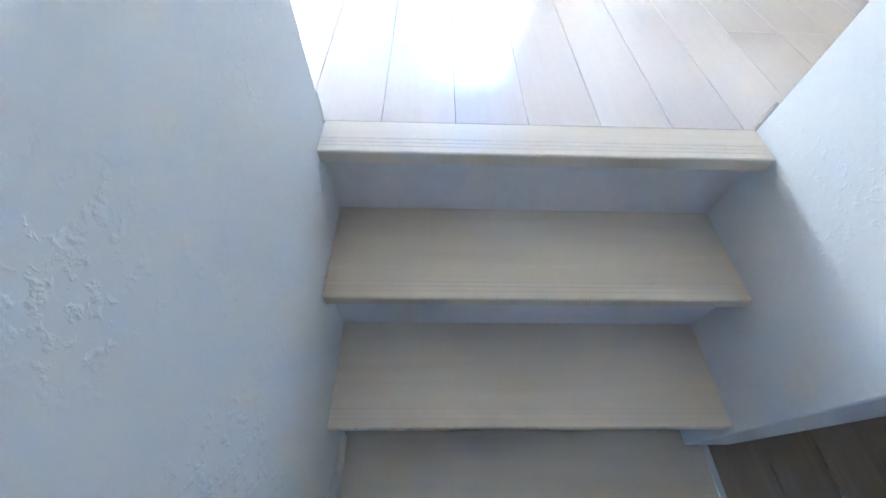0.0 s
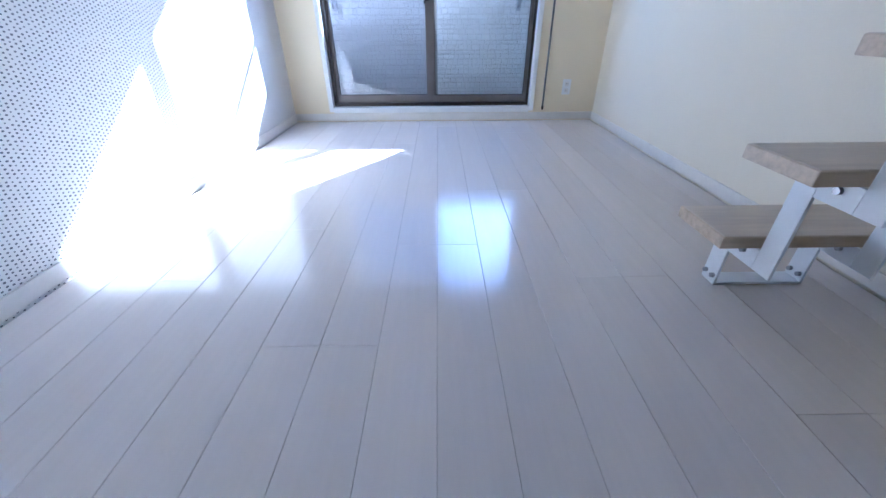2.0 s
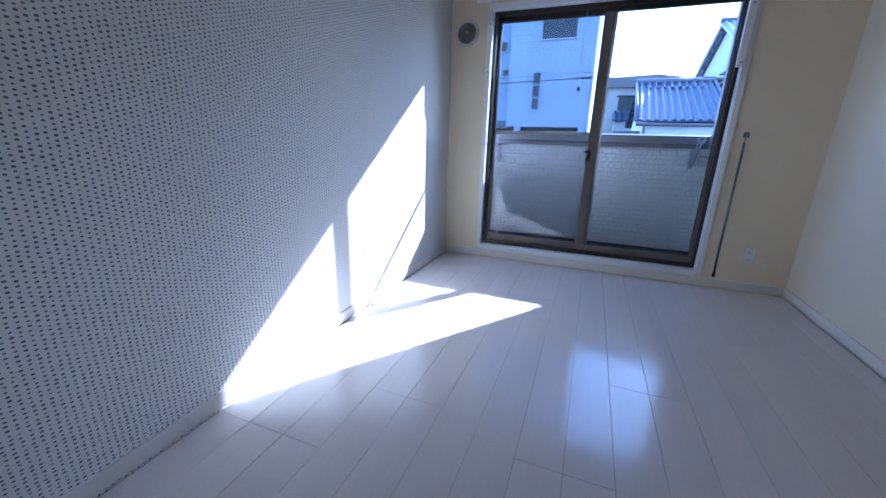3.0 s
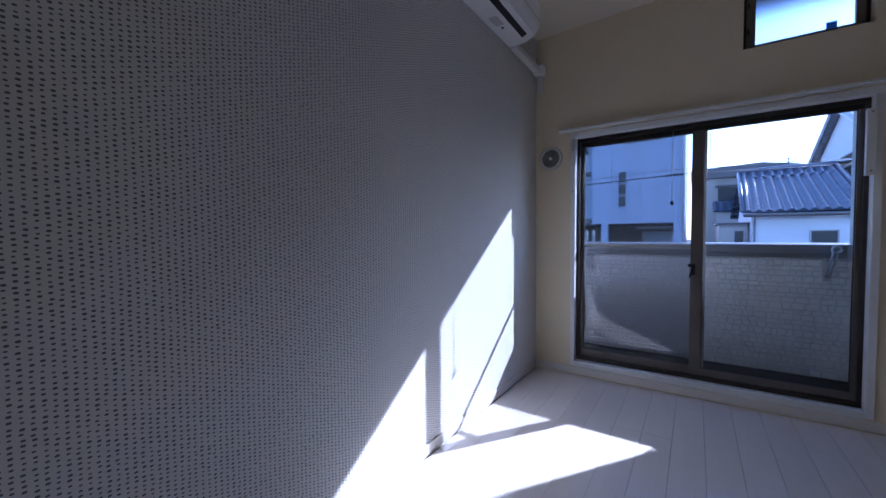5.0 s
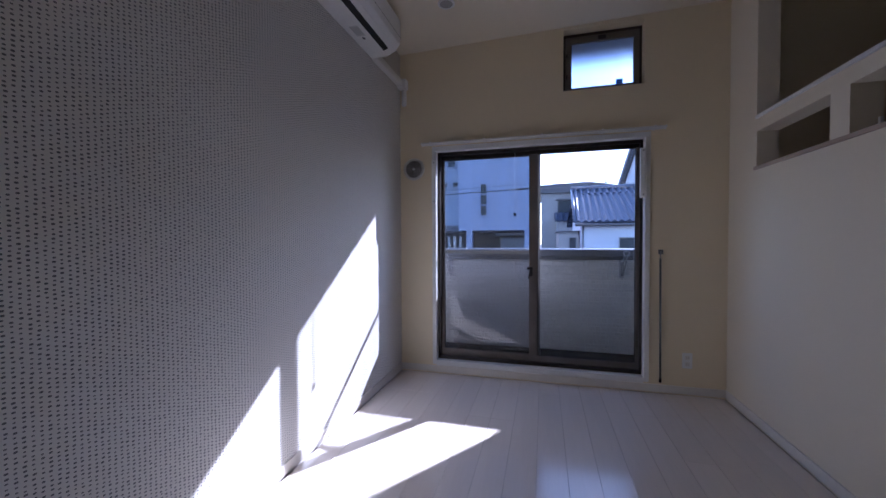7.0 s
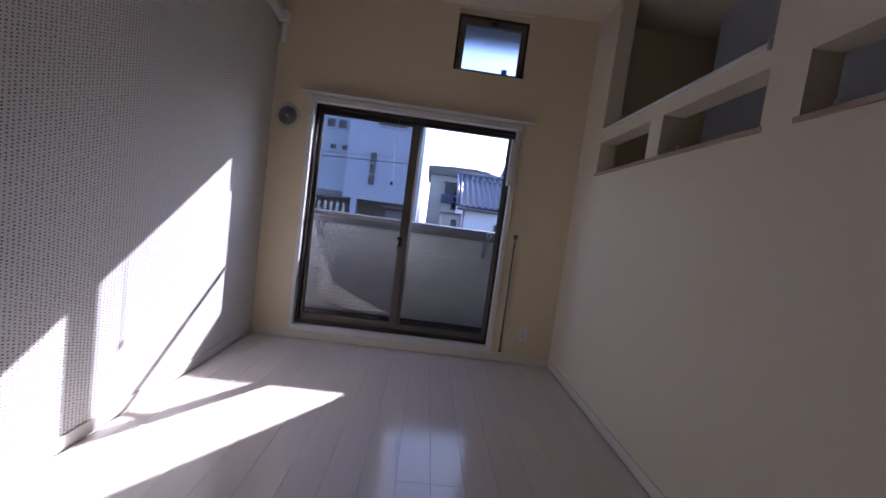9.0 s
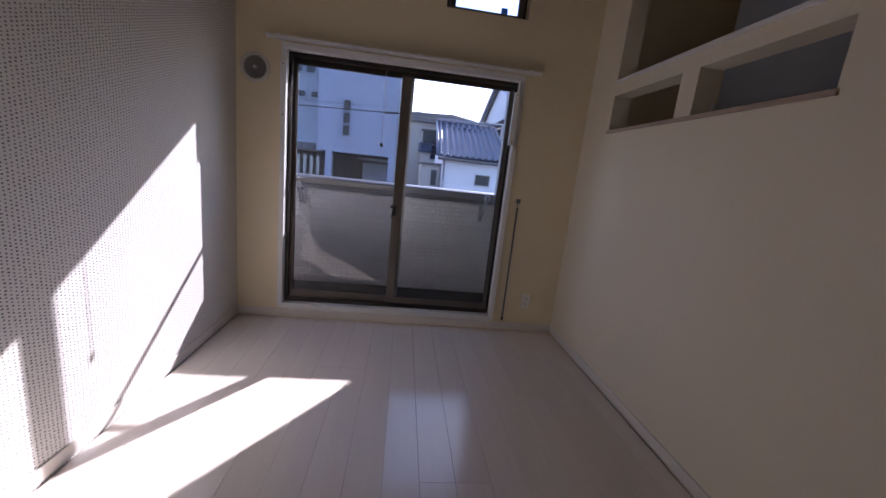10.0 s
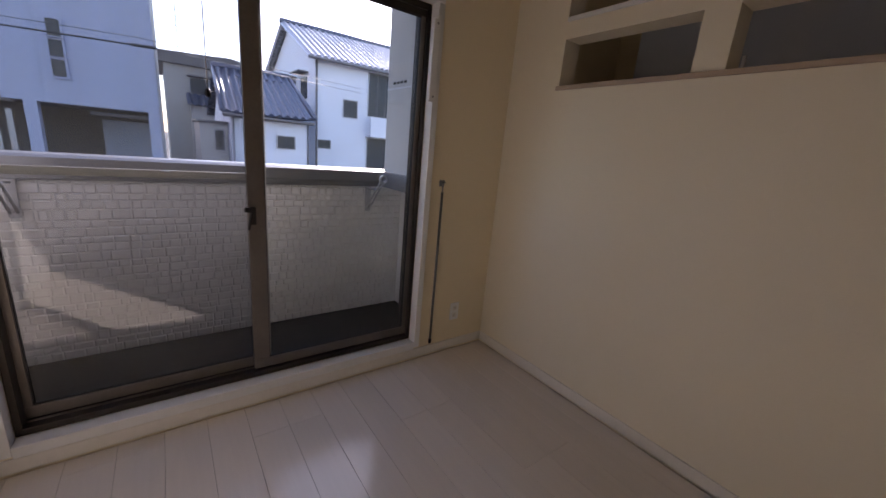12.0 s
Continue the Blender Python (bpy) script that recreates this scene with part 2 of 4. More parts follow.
# blue-grey puts the daylight on the loft's inner wall into the paper colour
LOFT_DAYLIT = paper("daylight_tinted_wallpaper", (0.50, 0.53, 0.57))
GROUND = surface("asphalt", (0.06, 0.06, 0.062), 0.9, grain=(6, 0.2), stain=(0.3, 0.15))
CABLE = surface("black_cable", (0.02, 0.02, 0.022), 0.6)


# ---- shaping ----
def cub(bm, a, b):
    vs = [bm.verts.new((x, y, z)) for x in (a[0], b[0]) for y in (a[1], b[1]) for z in (a[2], b[2])]
    for f in ((0, 1, 3, 2), (4, 6, 7, 5), (0, 4, 5, 1), (2, 3, 7, 6), (0, 2, 6, 4), (1, 5, 7, 3)):
        bm.faces.new([vs[i] for i in f])
    return bm


def slab(a, b, bevel=0.0, seg=2):
    bm = cub(bmesh.new(), a, b)
    if bevel:
        bmesh.ops.bevel(bm, geom=bm.edges[:], offset=bevel, segments=seg, affect="EDGES", profile=0.5)
    return bm


def rod(bm, p, q, r, n=10, r2=None):
    p, q = Vector(p), Vector(q)
    d = q - p
    turn = d.to_track_quat("Z", "Y").to_matrix().to_4x4()
    bmesh.ops.create_cone(bm, cap_ends=True, segments=n, radius1=r, radius2=r if r2 is None else r2, depth=d.length,
                          matrix=Matrix.Translation((p + q) / 2) @ turn)
    return bm


def prism(pts, axis, lo, hi, bevel=0.0):
    """The outline pts, in the plane across the axis, drawn out from lo to hi."""
    bm = bmesh.new()
    put = {"x": lambda u, v, w: (w, u, v), "y": lambda u, v, w: (u, w, v), "z": lambda u, v, w: (u, v, w)}[axis]
    rings = [[bm.verts.new(put(u, v, w)) for u, v in pts] for w in (lo, hi)]
    bm.faces.new(rings[0])
    bm.faces.new(rings[1][::-1])
    for i in range(len(pts)):
        j = (i + 1) % len(pts)
        bm.faces.new((rings[0][j], rings[0][i], rings[1][i], rings[1][j]))
    bmesh.ops.recalc_face_normals(bm, faces=bm.faces[:])
    if bevel:
        bmesh.ops.bevel(bm, geom=bm.edges[:], offset=bevel, segments=2, affect="EDGES", profile=0.5)
    return bm


def ring(centre, axis, r1, r2, depth, n=40):
    """A flat ring round the axis with a rounded rim."""
    bm = bmesh.new()
    c = Vector(centre)
    prof = [(r1, 0), (r1, depth * 0.7), ((r1 * 2 + r2) / 3, depth), ((r1 + r2 * 2) / 3, depth), (r2, depth * 0.6), (r2, 0)]
    loops = []
    for i in range(n):
        a = 2 * math.pi * i / n
        row = []
        for r, h in prof:
            o = (r * math.cos(a), -h, r * math.sin(a)) if axis == "y" else (r * math.cos(a), r * math.sin(a), -h)
            row.append(bm.verts.new(c + Vector(o)))
        loops.append(row)
    for i in range(n):
        a, b = loops[i], loops[(i + 1) % n]
        for j in range(len(prof)):
            q = (j + 1) % len(prof)
            bm.faces.new((a[j], a[q], b[q], b[j]))
    bmesh.ops.recalc_face_normals(bm, faces=bm.faces[:])
    return bm


def mesh_of(name, bm, material, smooth=False):
    bmesh.ops.recalc_face_normals(bm, faces=bm.faces[:])
    me = bpy.data.meshes.new(name)
    bm.to_mesh(me)
    bm.free()
    me.materials.append(material)
    if smooth:
        for f in me.polygons:
            f.use_smooth = True
    return me


def structure(name, bm, material, label="", category=""):
    ob = new(name, mesh_of(name, bm, material))
    return tagged(ob, label, category, kind="structure")


def thing(name, at, label, category, group=""):
    ob = new(name)
    ob.location = at
    return tagged(ob, label, category, group)


def part(name, bm, material, parent, label="", smooth=False):
    """One mesh under a thing, or under a part of it; all is given in the place's own metres."""
    ob = new(name, mesh_of(name, bm, material, smooth))
    ob.parent = parent
    if parent.type == "EMPTY":
        ob.matrix_parent_inverse = Matrix.Translation(-parent.location)
    return tagged(ob, label)


def piece(name, me, parent, at):
    ob = new(name, me)
    ob.parent = parent
    ob.location = at
    return ob


def wall_cells(us, zs, holes, axis, lo, hi):
    """A wall with openings: the cells between the lines us and zs that lie in no hole (u0, u1, z0, z1)."""
    bm = bmesh.new()
    for u0, u1 in zip(us, us[1:]):
        for z0, z1 in zip(zs, zs[1:]):
            cu, cz = (u0 + u1) / 2, (z0 + z1) / 2
            if any(h[0] < cu < h[1] and h[2] < cz < h[3] for h in holes):
                continue
            if axis == "y":
                cub(bm, (u0, lo, z0), (u1, hi, z1))
            else:
                cub(bm, (lo, u0, z0), (hi, u1, z1))
    bmesh.ops.remove_doubles(bm, verts=bm.verts[:], dist=0.0005)
    bm.verts.index_update()
    seen = {}
    for f in bm.faces[:]:
        seen.setdefault(frozenset(v.index for v in f.verts), []).append(f)
    bmesh.ops.delete(bm, geom=[f for fs in seen.values() if len(fs) > 1 for f in fs], context="FACES_ONLY")
    return bm


# ---- the room's shell ----
def prism_up(outline, z0, z1):
    bm = bmesh.new()
    lo = [bm.verts.new((x, y, z0)) for x, y in outline]
    hi = [bm.verts.new((x, y, z1)) for x, y in outline]
    bm.faces.new(lo[::-1])
    bm.faces.new(hi)
    for i in range(len(lo)):
        j = (i + 1) % len(lo)
        bm.faces.new((lo[i], lo[j], hi[j], hi[i]))
    return bm


W, TOP, LAND = 2.6, 3.1, -0.615


def cz(x):
    return 2.888 + 0.027 * x             # the ceiling's height


WIN = (0.335, 2.04, 0.108, 2.003)
HIGH = (1.425, 2.028, 2.412, 2.905)
NORTH = wall_cells([-0.12, WIN[0], HIGH[0], HIGH[1], WIN[1], 3.8], [-0.7, WIN[2], WIN[3], HIGH[2], HIGH[3], TOP], [WIN, HIGH], "y", 0.0, 0.17)
structure("wall_north", NORTH, PAPER, "cream wallpapered wall round the balcony window", "wall")
structure("wall_west", slab((-0.12, -3.48, -0.7), (0, 0, TOP)), DOTTED, "white wallpapered wall with small grey printed dots", "wall")
SLOTS = [(-1.005, -0.365, 1.661, 1.892), (-1.772, -1.125, 1.661, 1.892), (-2.58, -1.925, 1.661, 1.892), (-1.762, -0.362, 1.972, TOP)]
EAST = wall_cells([-3.48, -2.58, -1.925, -1.772, -1.762, -1.125, -1.005, -0.365, -0.362, 0], [-0.7, 1.661, 1.892, 1.972, TOP], SLOTS, "x", W, W + 0.12)
structure("wall_east", EAST, EASTPAPER, "cream wall with slots and an opening to the loft", "wall")
structure("wall_south_west", slab((-0.12, -3.48, -0.7), (0.847, -3.362, TOP)), PAPER)
structure("wall_south_east", slab((2.0, -3.48, -0.7), (W + 0.12, -3.362, TOP)), PAPER)
structure("wall_stair_west", slab((0.847, -5.3, -0.75), (0.967, -3.362, TOP), 0.003, 1), STAIRPAPER, "white embossed wallpaper beside the stair", "wall")
structure("wall_stair_east", slab((1.88, -3.887, -0.75), (2.0, -3.362, TOP), 0.003, 1), STAIRPAPER, "white embossed wallpaper beside the stair", "wall")
structure("wall_hall_north", prism_up([(2.0, -3.887), (2.6, -3.80), (3.28, -3.70), (3.28, -3.49), (2.0, -3.49)], -0.75, TOP), STAIRPAPER, "white wall running slightly askew along the hall", "wall")
structure("wall_hall_south", slab((0.967, -5.3, -0.75), (3.4, -5.18, TOP)), STAIRPAPER)
structure("wall_hall_east", slab((3.28, -5.18, -0.75), (3.4, -3.49, TOP)), STAIRPAPER)
structure("wall_loft_east", slab((3.68, -3.48, 1.5), (3.8, 0, TOP)), PAPER, "pale wall at the back of the loft", "wall")
structure("wall_loft_inner", slab((3.40, -3.36, 1.655), (3.44, -0.31, cz(3.40))), LOFT_DAYLIT, "pale wall set forward along the back of the loft", "wall")
structure("wall_loft_south", slab((W + 0.12, -3.48, 1.5), (3.68, -3.36, TOP)), PAPER)
structure("floor_loft", slab((W + 0.12, -3.36, 1.55), (3.68, 0, 1.655)), FLOOR, "loft floor behind the slotted wall", "floor")
structure("ceiling", prism([(0.0, cz(0)), (W, cz(W)), (3.68, cz(3.68)), (3.68, TOP - 0.02), (0.0, TOP - 0.02)], "y", -3.362, 0), CEIL, "white papered ceiling, slightly sloping", "ceiling")
structure("ceiling_hall", slab((0.967, -5.18, 2.9), (3.28, -3.362, 3.08)), CEIL)
structure("roof", slab((-0.6, -5.6, TOP), (4.3, 1.12, TOP + 0.15)), DARKROOF, "flat dark roof edge over the windows", "roof")

# baseboards, each a rounded strip standing in front of its wall
BB = 0.065
for nm, a, b in (("baseboard", (0, -3.354, 0.005), (0.009, -0.009, BB)), ("baseboard", (0, -0.009, 0.005), (W, 0, BB)), ("baseboard", (W - 0.009, -3.354, 0.005), (W, -0.009, BB)),
                 ("baseboard", (0.009, -3.362, 0), (0.968, -3.354, BB)), ("baseboard", (1.879, -3.362, 0), (W - 0.009, -3.354, BB)),
                 ("baseboard", (0.967, -5.18, LAND), (0.976, -3.86, LAND + BB))):
    structure(nm, slab(a, b, 0.0025), SKIRT, "cream skirting board along the floor", "baseboard")

# ---- stair up to the room ----
GO = [(-3.455, 0.0), (-3.664, -0.205), (-3.877, -0.41)]
X0, X1 = 0.967, 1.88


def tread_profile(front, back, z, t=0.032):
    return [(back, z - t), (back, z), (front + 0.004, z), (front + 0.001, z - 0.002), (front, z - 0.006), (front, z - t + 0.004), (front + 0.004, z - t)]


stairs = thing("staircase", ((X0 + X1) / 2, -3.877, LAND), "short cream-coloured stair with grooved nosings between white walls", "stairs")
for i, (front, z) in enumerate(GO):
    back = -3.363 if i == 0 else GO[i - 1][0] + 0.045
    t = part("tread", prism(tread_profile(front, back, z), "x", X0 + 0.003, X1 - 0.003), TREAD, stairs, "cream laminate tread")
    for g in range(3):
        y = front + 0.018 + g * 0.011
        part("groove", slab((X0 + 0.002, y, z - 0.0004), (X1 - 0.002, y + 0.0016, z + 0.0004)), GROOVE, t)
    part("riser", slab((X0 + 0.001, front + 0.036, z - 0.205), (X1 - 0.001, front + 0.048, z - 0.032)), RISER, stairs, "pale smooth riser")
structure("floor_under_room", slab((0.967, -3.40, -0.25), (1.88, -3.362, -0.034)), RISER)
structure("landing", slab((X0, -5.18, LAND - 0.1), (1.925, -3.83, LAND)), TREAD, "cream landing at the foot of the stair", "floor")
structure("threshold", slab((1.925, -5.18, LAND - 0.1), (1.942, -3.887, LAND + 0.004), 0.002), WHITE, "pale threshold strip", "trim")
hall = structure("floor_hall", slab((1.942, -5.18, LAND - 0.1), (3.28, -3.66, LAND - 0.012)), JOINT, "brown plank floor beside the landing", "floor")

# ---- main window ----
window = thing("window_1", (1.19, 0.06, 0.1), "bronze sliding balcony window with two clear panes", "window")
window["kind"] = "structure"
x0, x1, z0, z1 = WIN
casing = part("casing", slab((x0 - 0.030, -0.014, z1 - 0.012), (x1 + 0.032, 0.05, z1 + 0.030), 0.003), WHITE, window, "white window casing")
part("casing", slab((x0 - 0.030, -0.014, z0 - 0.03), (x0 + 0.006, 0.05, z1 - 0.012), 0.003), WHITE, window)
part("casing", slab((x1 - 0.006, -0.014, z0 - 0.03), (x1 + 0.032, 0.05, z1 - 0.012), 0.003), WHITE, window)
part("sill", slab((x0 + 0.006, -0.014, z0 - 0.04), (x1 - 0.006, 0.05, z0 + 0.006), 0.003), WHITE, window, "white sill board")
a, b, c, d = x0 + 0.006, x1 - 0.006, z0 + 0.006, z1 - 0.012
for nm, p, q in (("head", (a, 0.05, d - 0.028), (b, 0.168, d)), ("track", (a, 0.05, c), (b, 0.168, c + 0.028)),
                 ("jamb", (a, 0.05, c + 0.028), (a + 0.022, 0.168, d - 0.028)), ("jamb", (b - 0.022, 0.05, c + 0.028), (b, 0.168, d - 0.028))):
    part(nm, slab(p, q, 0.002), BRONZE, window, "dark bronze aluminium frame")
for yy in (0.088, 0.125):
    part("track_rib", slab((a + 0.022, yy - 0.002, c + 0.028), (b - 0.022, yy + 0.002, c + 0.036)), BRONZE_LIT, window)


def sash(u0, u1, y, lock):
    s0, s1, t = c + 0.032, d - 0.022, 0.026
    mid = 0.034
    name = part("sash", slab((u0, y, s0), (u1, y + t, s0 + 0.05), 0.002), BRONZE_LIT, window, "bronze sliding sash")
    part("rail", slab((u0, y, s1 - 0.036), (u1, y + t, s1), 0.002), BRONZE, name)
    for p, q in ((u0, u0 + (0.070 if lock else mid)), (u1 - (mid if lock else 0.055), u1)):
        part("stile", slab((p, y, s0 + 0.05), (q, y + t, s1 - 0.036), 0.002), BRONZE_LIT, name)
    g0, g1 = u0 + (0.070 if lock else mid), u1 - (mid if lock else 0.055)
    for p, q in (((g0, s0 + 0.05), (g1, s0 + 0.055)), ((g0, s1 - 0.041), (g1, s1 - 0.036)), ((g0, s0 + 0.055), (g0 + 0.004, s1 - 0.041)), ((g1 - 0.004, s0 + 0.055), (g1, s1 - 0.041))):
        part("gasket", slab((p[0], y + 0.006, p[1]), (q[0], y + 0.02, q[1])), RUBBER, name)
    part("pane", slab((g0 + 0.004, y + 0.011, s0 + 0.055), (g1 - 0.004, y + 0.015, s1 - 0.041)), GLASS, name, "clear glass pane")
    return name


inner = sash(1.152, b - 0.012, 0.068, True)
outer = sash(a + 0.012, 1.215, 0.105, False)
lock = part("crescent_lock", slab((1.158, 0.048, 0.885), (1.182, 0.068, 0.965), 0.004), BLACK, inner, "black crescent lock")
lever = bmesh.new()
rod(lever, (1.166, 0.05, 0.94), (1.148, 0.04, 0.865), 0.008, 10, 0.006)
rod(lever, (1.166, 0.046, 0.95), (1.136, 0.044, 0.955), 0.011, 10)
part("lever", lever, BLACK, lock)
# insect screen, standing in its own track outside the sliding sash
net = thing("insect_screen", (0.79, 0.15, c), "grey insect screen with a bronze middle bar", "screen")
n0, n1 = a + 0.01, 1.245
for nm, p, q in (("stile", (n0, 0.140, c + 0.03), (n0 + 0.026, 0.158, d - 0.03)), ("stile", (n1 - 0.03, 0.140, c + 0.03), (n1, 0.158, d - 0.03)),
                 ("rail", (n0 + 0.026, 0.140, c + 0.03), (n1 - 0.03, 0.158, c + 0.07)), ("rail", (n0 + 0.026, 0.140, d - 0.06), (n1 - 0.03, 0.158, d - 0.03)),
                 ("middle_bar", (n0 + 0.026, 0.142, 1.074), (n1 - 0.03, 0.156, 1.104))):
    part(nm, slab(p, q, 0.002), SCREENBAR, net)
part("netting", slab((n0 + 0.026, 0.1485, c + 0.07), (n1 - 0.03, 0.1493, d - 0.06)), MESH, net, "fine grey netting")

# white holder bars on the two jambs
bar = thing("window_stop", (x1 + 0.003, -0.03, 1.53), "white plastic bar screwed to the window casing", "window fitting", "bars on the window casing")
part("bar", slab((x1 - 0.046, -0.042, 1.52), (x1 - 0.004, -0.014, 1.905), 0.004), PLASTIC, bar)
for z in (1.545, 1.885):
    sc = rod(bmesh.new(), (x1 - 0.024, -0.0415, z), (x1 - 0.024, -0.0445, z), 0.006, 12)
    part("screw", sc, GREYPLASTIC, bar, "grey screw cap")
bar2 = copy_thing(bar, Matrix.Translation((x0 + 0.022, -0.03, 1.53)))

# curtain rail
rail = thing("curtain_rail", (1.19, -0.05, 2.065), "white double curtain rail above the window", "curtain rail")
for y, z in ((-0.03, 2.046), (-0.058, 2.052)):
    rr = prism([(y - 0.008, z - 0.006), (y + 0.008, z - 0.006), (y + 0.008, z + 0.006), (y + 0.004, z + 0.008), (y - 0.004, z + 0.008), (y - 0.008, z + 0.006)], "x", 0.222, 2.165)
    part("track", rr, WHITE, rail)
    for x in (0.222, 2.165):
        part("end_cap", slab((x - 0.006, y - 0.010, z - 0.008), (x + 0.006, y + 0.010, z + 0.010), 0.003), PLASTIC, rail)
for x in (0.3, 0.78, 1.26, 1.72, 2.09):
    part("bracket", slab((x - 0.009, -0.068, 2.061), (x + 0.009, 0.0, 2.065), 0.001), PLASTIC, rail)
    part("bracket_foot", slab((x - 0.009, -0.004, 2.04), (x + 0.009, 0.0, 2.061), 0.001), PLASTIC, rail)

# round ventilator
VENTDARK = surface("vent_recess", (0.09, 0.085, 0.08), 0.7)
VENTRIM = surface("vent_rim", (0.70, 0.67, 0.60), 0.45, grain=(30, 0.03))
VENTGREY = surface("tan_grey_plastic", (0.40, 0.375, 0.34), 0.5, grain=(30, 0.04))
vent = thing("wall_vent", (0.131, 0, 1.843), "round white ventilation grille with dark ring slots", "vent")
part("flange", ring((0.131, 0, 1.843), "y", 0.076, 0.100, 0.014), VENTRIM, vent, "", True)
part("backing", rod(bmesh.new(), (0.131, -0.001, 1.843), (0.131, -0.004, 1.843), 0.078, 36), VENTDARK, vent, "dark opening")
for i in range(5):
    part("slat", ring((0.131, -0.004, 1.843), "y", 0.016 + i * 0.0125, 0.0215 + i * 0.0125, 0.008), VENTGREY, vent, "", True)
part("hub", rod(bmesh.new(), (0.131, -0.004, 1.843), (0.131, -0.02, 1.843), 0.011, 20), PLASTIC, vent)

# wall socket
sock = thing("wall_socket", (2.338, 0, 0.266), "white double wall socket above the skirting", "socket")
part("plate", slab((2.303, -0.008, 0.206), (2.373, 0, 0.326), 0.004), PLASTIC, sock)
for z in (0.24, 0.29):
    o = part("outlet", slab((2.322, -0.0105, z - 0.016), (2.354, -0.008, z + 0.016), 0.001), SKIRT, sock)
    for x in (2.332, 2.344):
        part("slot", slab((x - 0.0012, -0.0112, z - 0.006), (x + 0.0012, -0.0104, z + 0.006)), GREYPLASTIC, o)

# rod for the high window, hung on its hook
pole = thing("window_pole", (2.148, -0.02, 0.088), "thin grey metal pole hanging on a wall hook", "pole")
part("shaft", rod(bmesh.new(), (2.150, -0.018, 0.09), (2.142, -0.026, 1.05), 0.0075, 12), STEEL, pole, "", True)
part("tip", rod(bmesh.new(), (2.150, -0.018, 0.088), (2.150, -0.018, 0.115), 0.0095, 12), RUBBER, pole)
hk = bmesh.new()
rod(hk, (2.142, -0.026, 1.05), (2.142, -0.026, 1.085), 0.004, 8)
rod(hk, (2.142, -0.026, 1.085), (2.150, -0.012, 1.10), 0.004, 8)
part("hook", hk, CHROME, pole, "bright wire hook")
holder = thing("wall_hook", (2.15, 0, 1.10), "small metal hook screwed to the wall", "hook")
part("plate", slab((2.133, -0.006, 1.082), (2.167, 0, 1.118), 0.002), STEEL, holder)
part("peg", rod(bmesh.new(), (2.15, -0.006, 1.104), (2.15, -0.034, 1.108), 0.005, 10), STEEL, holder)

# ---- high window ----
hw = thing("window_2", (1.7, 0.1, 2.41), "small high bronze window with frosted glass", "window")
hw["kind"] = "structure"
h0, h1, k0, k1 = HIGH
for nm, p, q in (("frame", (h0, 0.09, k1 - 0.03), (h1, 0.16, k1)), ("frame", (h0, 0.09, k0), (h1, 0.16, k0 + 0.02)),
                 ("frame", (h0, 0.09, k0 + 0.02), (h0 + 0.022, 0.16, k1 - 0.03)), ("frame", (h1 - 0.022, 0.09, k0 + 0.02), (h1, 0.16, k1 - 0.03))):
    part(nm, slab(p, q, 0.002), BRONZE, hw)
hs = part("sash", slab((h0 + 0.022, 0.075, k1 - 0.085), (h1 - 0.022, 0.115, k1 - 0.03), 0.003), BRONZE_LIT, hw, "bronze top-hung sash")
for nm, p, q in (("rail", (h0 + 0.022, 0.075, k0 + 0.02), (h1 - 0.022, 0.115, k0 + 0.045)), ("stile", (h0 + 0.022, 0.075, k0 + 0.045), (h0 + 0.07, 0.115, k1 - 0.085)),
                 ("stile", (h1 - 0.062, 0.075, k0 + 0.045), (h1 - 0.022, 0.115, k1 - 0.085))):
    part(nm, slab(p, q, 0.003), BRONZE_LIT, hs)
part("pane", slab((h0 + 0.07, 0.095, k0 + 0.045), (h1 - 0.062, 0.099, k1 - 0.085)), FROST, hs, "frosted glass pane")
part("catch", slab(((h0 + h1) / 2 - 0.03, 0.062, k1 - 0.075), ((h0 + h1) / 2 + 0.03, 0.075, k1 - 0.045), 0.003), RUBBER, hs, "dark catch")
for z in (k0 + 0.12, k1 - 0.2):
    part("stay", slab((h0 + 0.026, 0.066, z), (h0 + 0.036, 0.075, z + 0.035), 0.002), RUBBER, hs)
sticker = thing("glass_sticker", (1.862, 0.094, 2.475), "small blue printed sticker on the frosted pane", "sticker")
part("sheet", slab((1.838, 0.0938, 2.463), (1.888, 0.0946, 2.503)), translucent("sticker_film", (0.22, 0.42, 0.68)), sticker)
for i in range(2):
    part("print", slab((1.843, 0.0932, 2.470 + i * 0.014), (1.883, 0.0937, 2.476 + i * 0.014)), translucent("sticker_print", (0.06, 0.16, 0.36)), sticker)

# ---- air conditioner ----
ac = thing("air_conditioner", (0.0, -0.98, 2.585), "white wall-mounted air conditioner with a black air slot", "air conditioner")
A0, A1, AZ = -1.38, -0.585, 2.585
body = [(0.0, AZ), (0.13, AZ + 0.002), (0.196, AZ + 0.03), (0.232, AZ + 0.075), (0.238, AZ + 0.12), (0.238, AZ + 0.24), (0.225, AZ + 0.265), (0.02, AZ + 0.27), (0.0, AZ + 0.265)]
prof = bmesh.new()
ra = [[prof.verts.new((x, y, z)) for x, z in body] for y in (A0, A1)]
prof.faces.new(ra[0])
prof.faces.new(ra[1][::-1])
for i in range(len(body)):
    prof.faces.new((ra[0][i], ra[1][i], ra[1][(i + 1) % len(body)], ra[0][(i + 1) % len(body)]))
bmesh.ops.recalc_face_normals(prof, faces=prof.faces[:])
bmesh.ops.bevel(prof, geom=prof.edges[:], offset=0.008, segments=2, affect="EDGES", profile=0.5)
shell = part("body", prof, PLASTIC, ac)


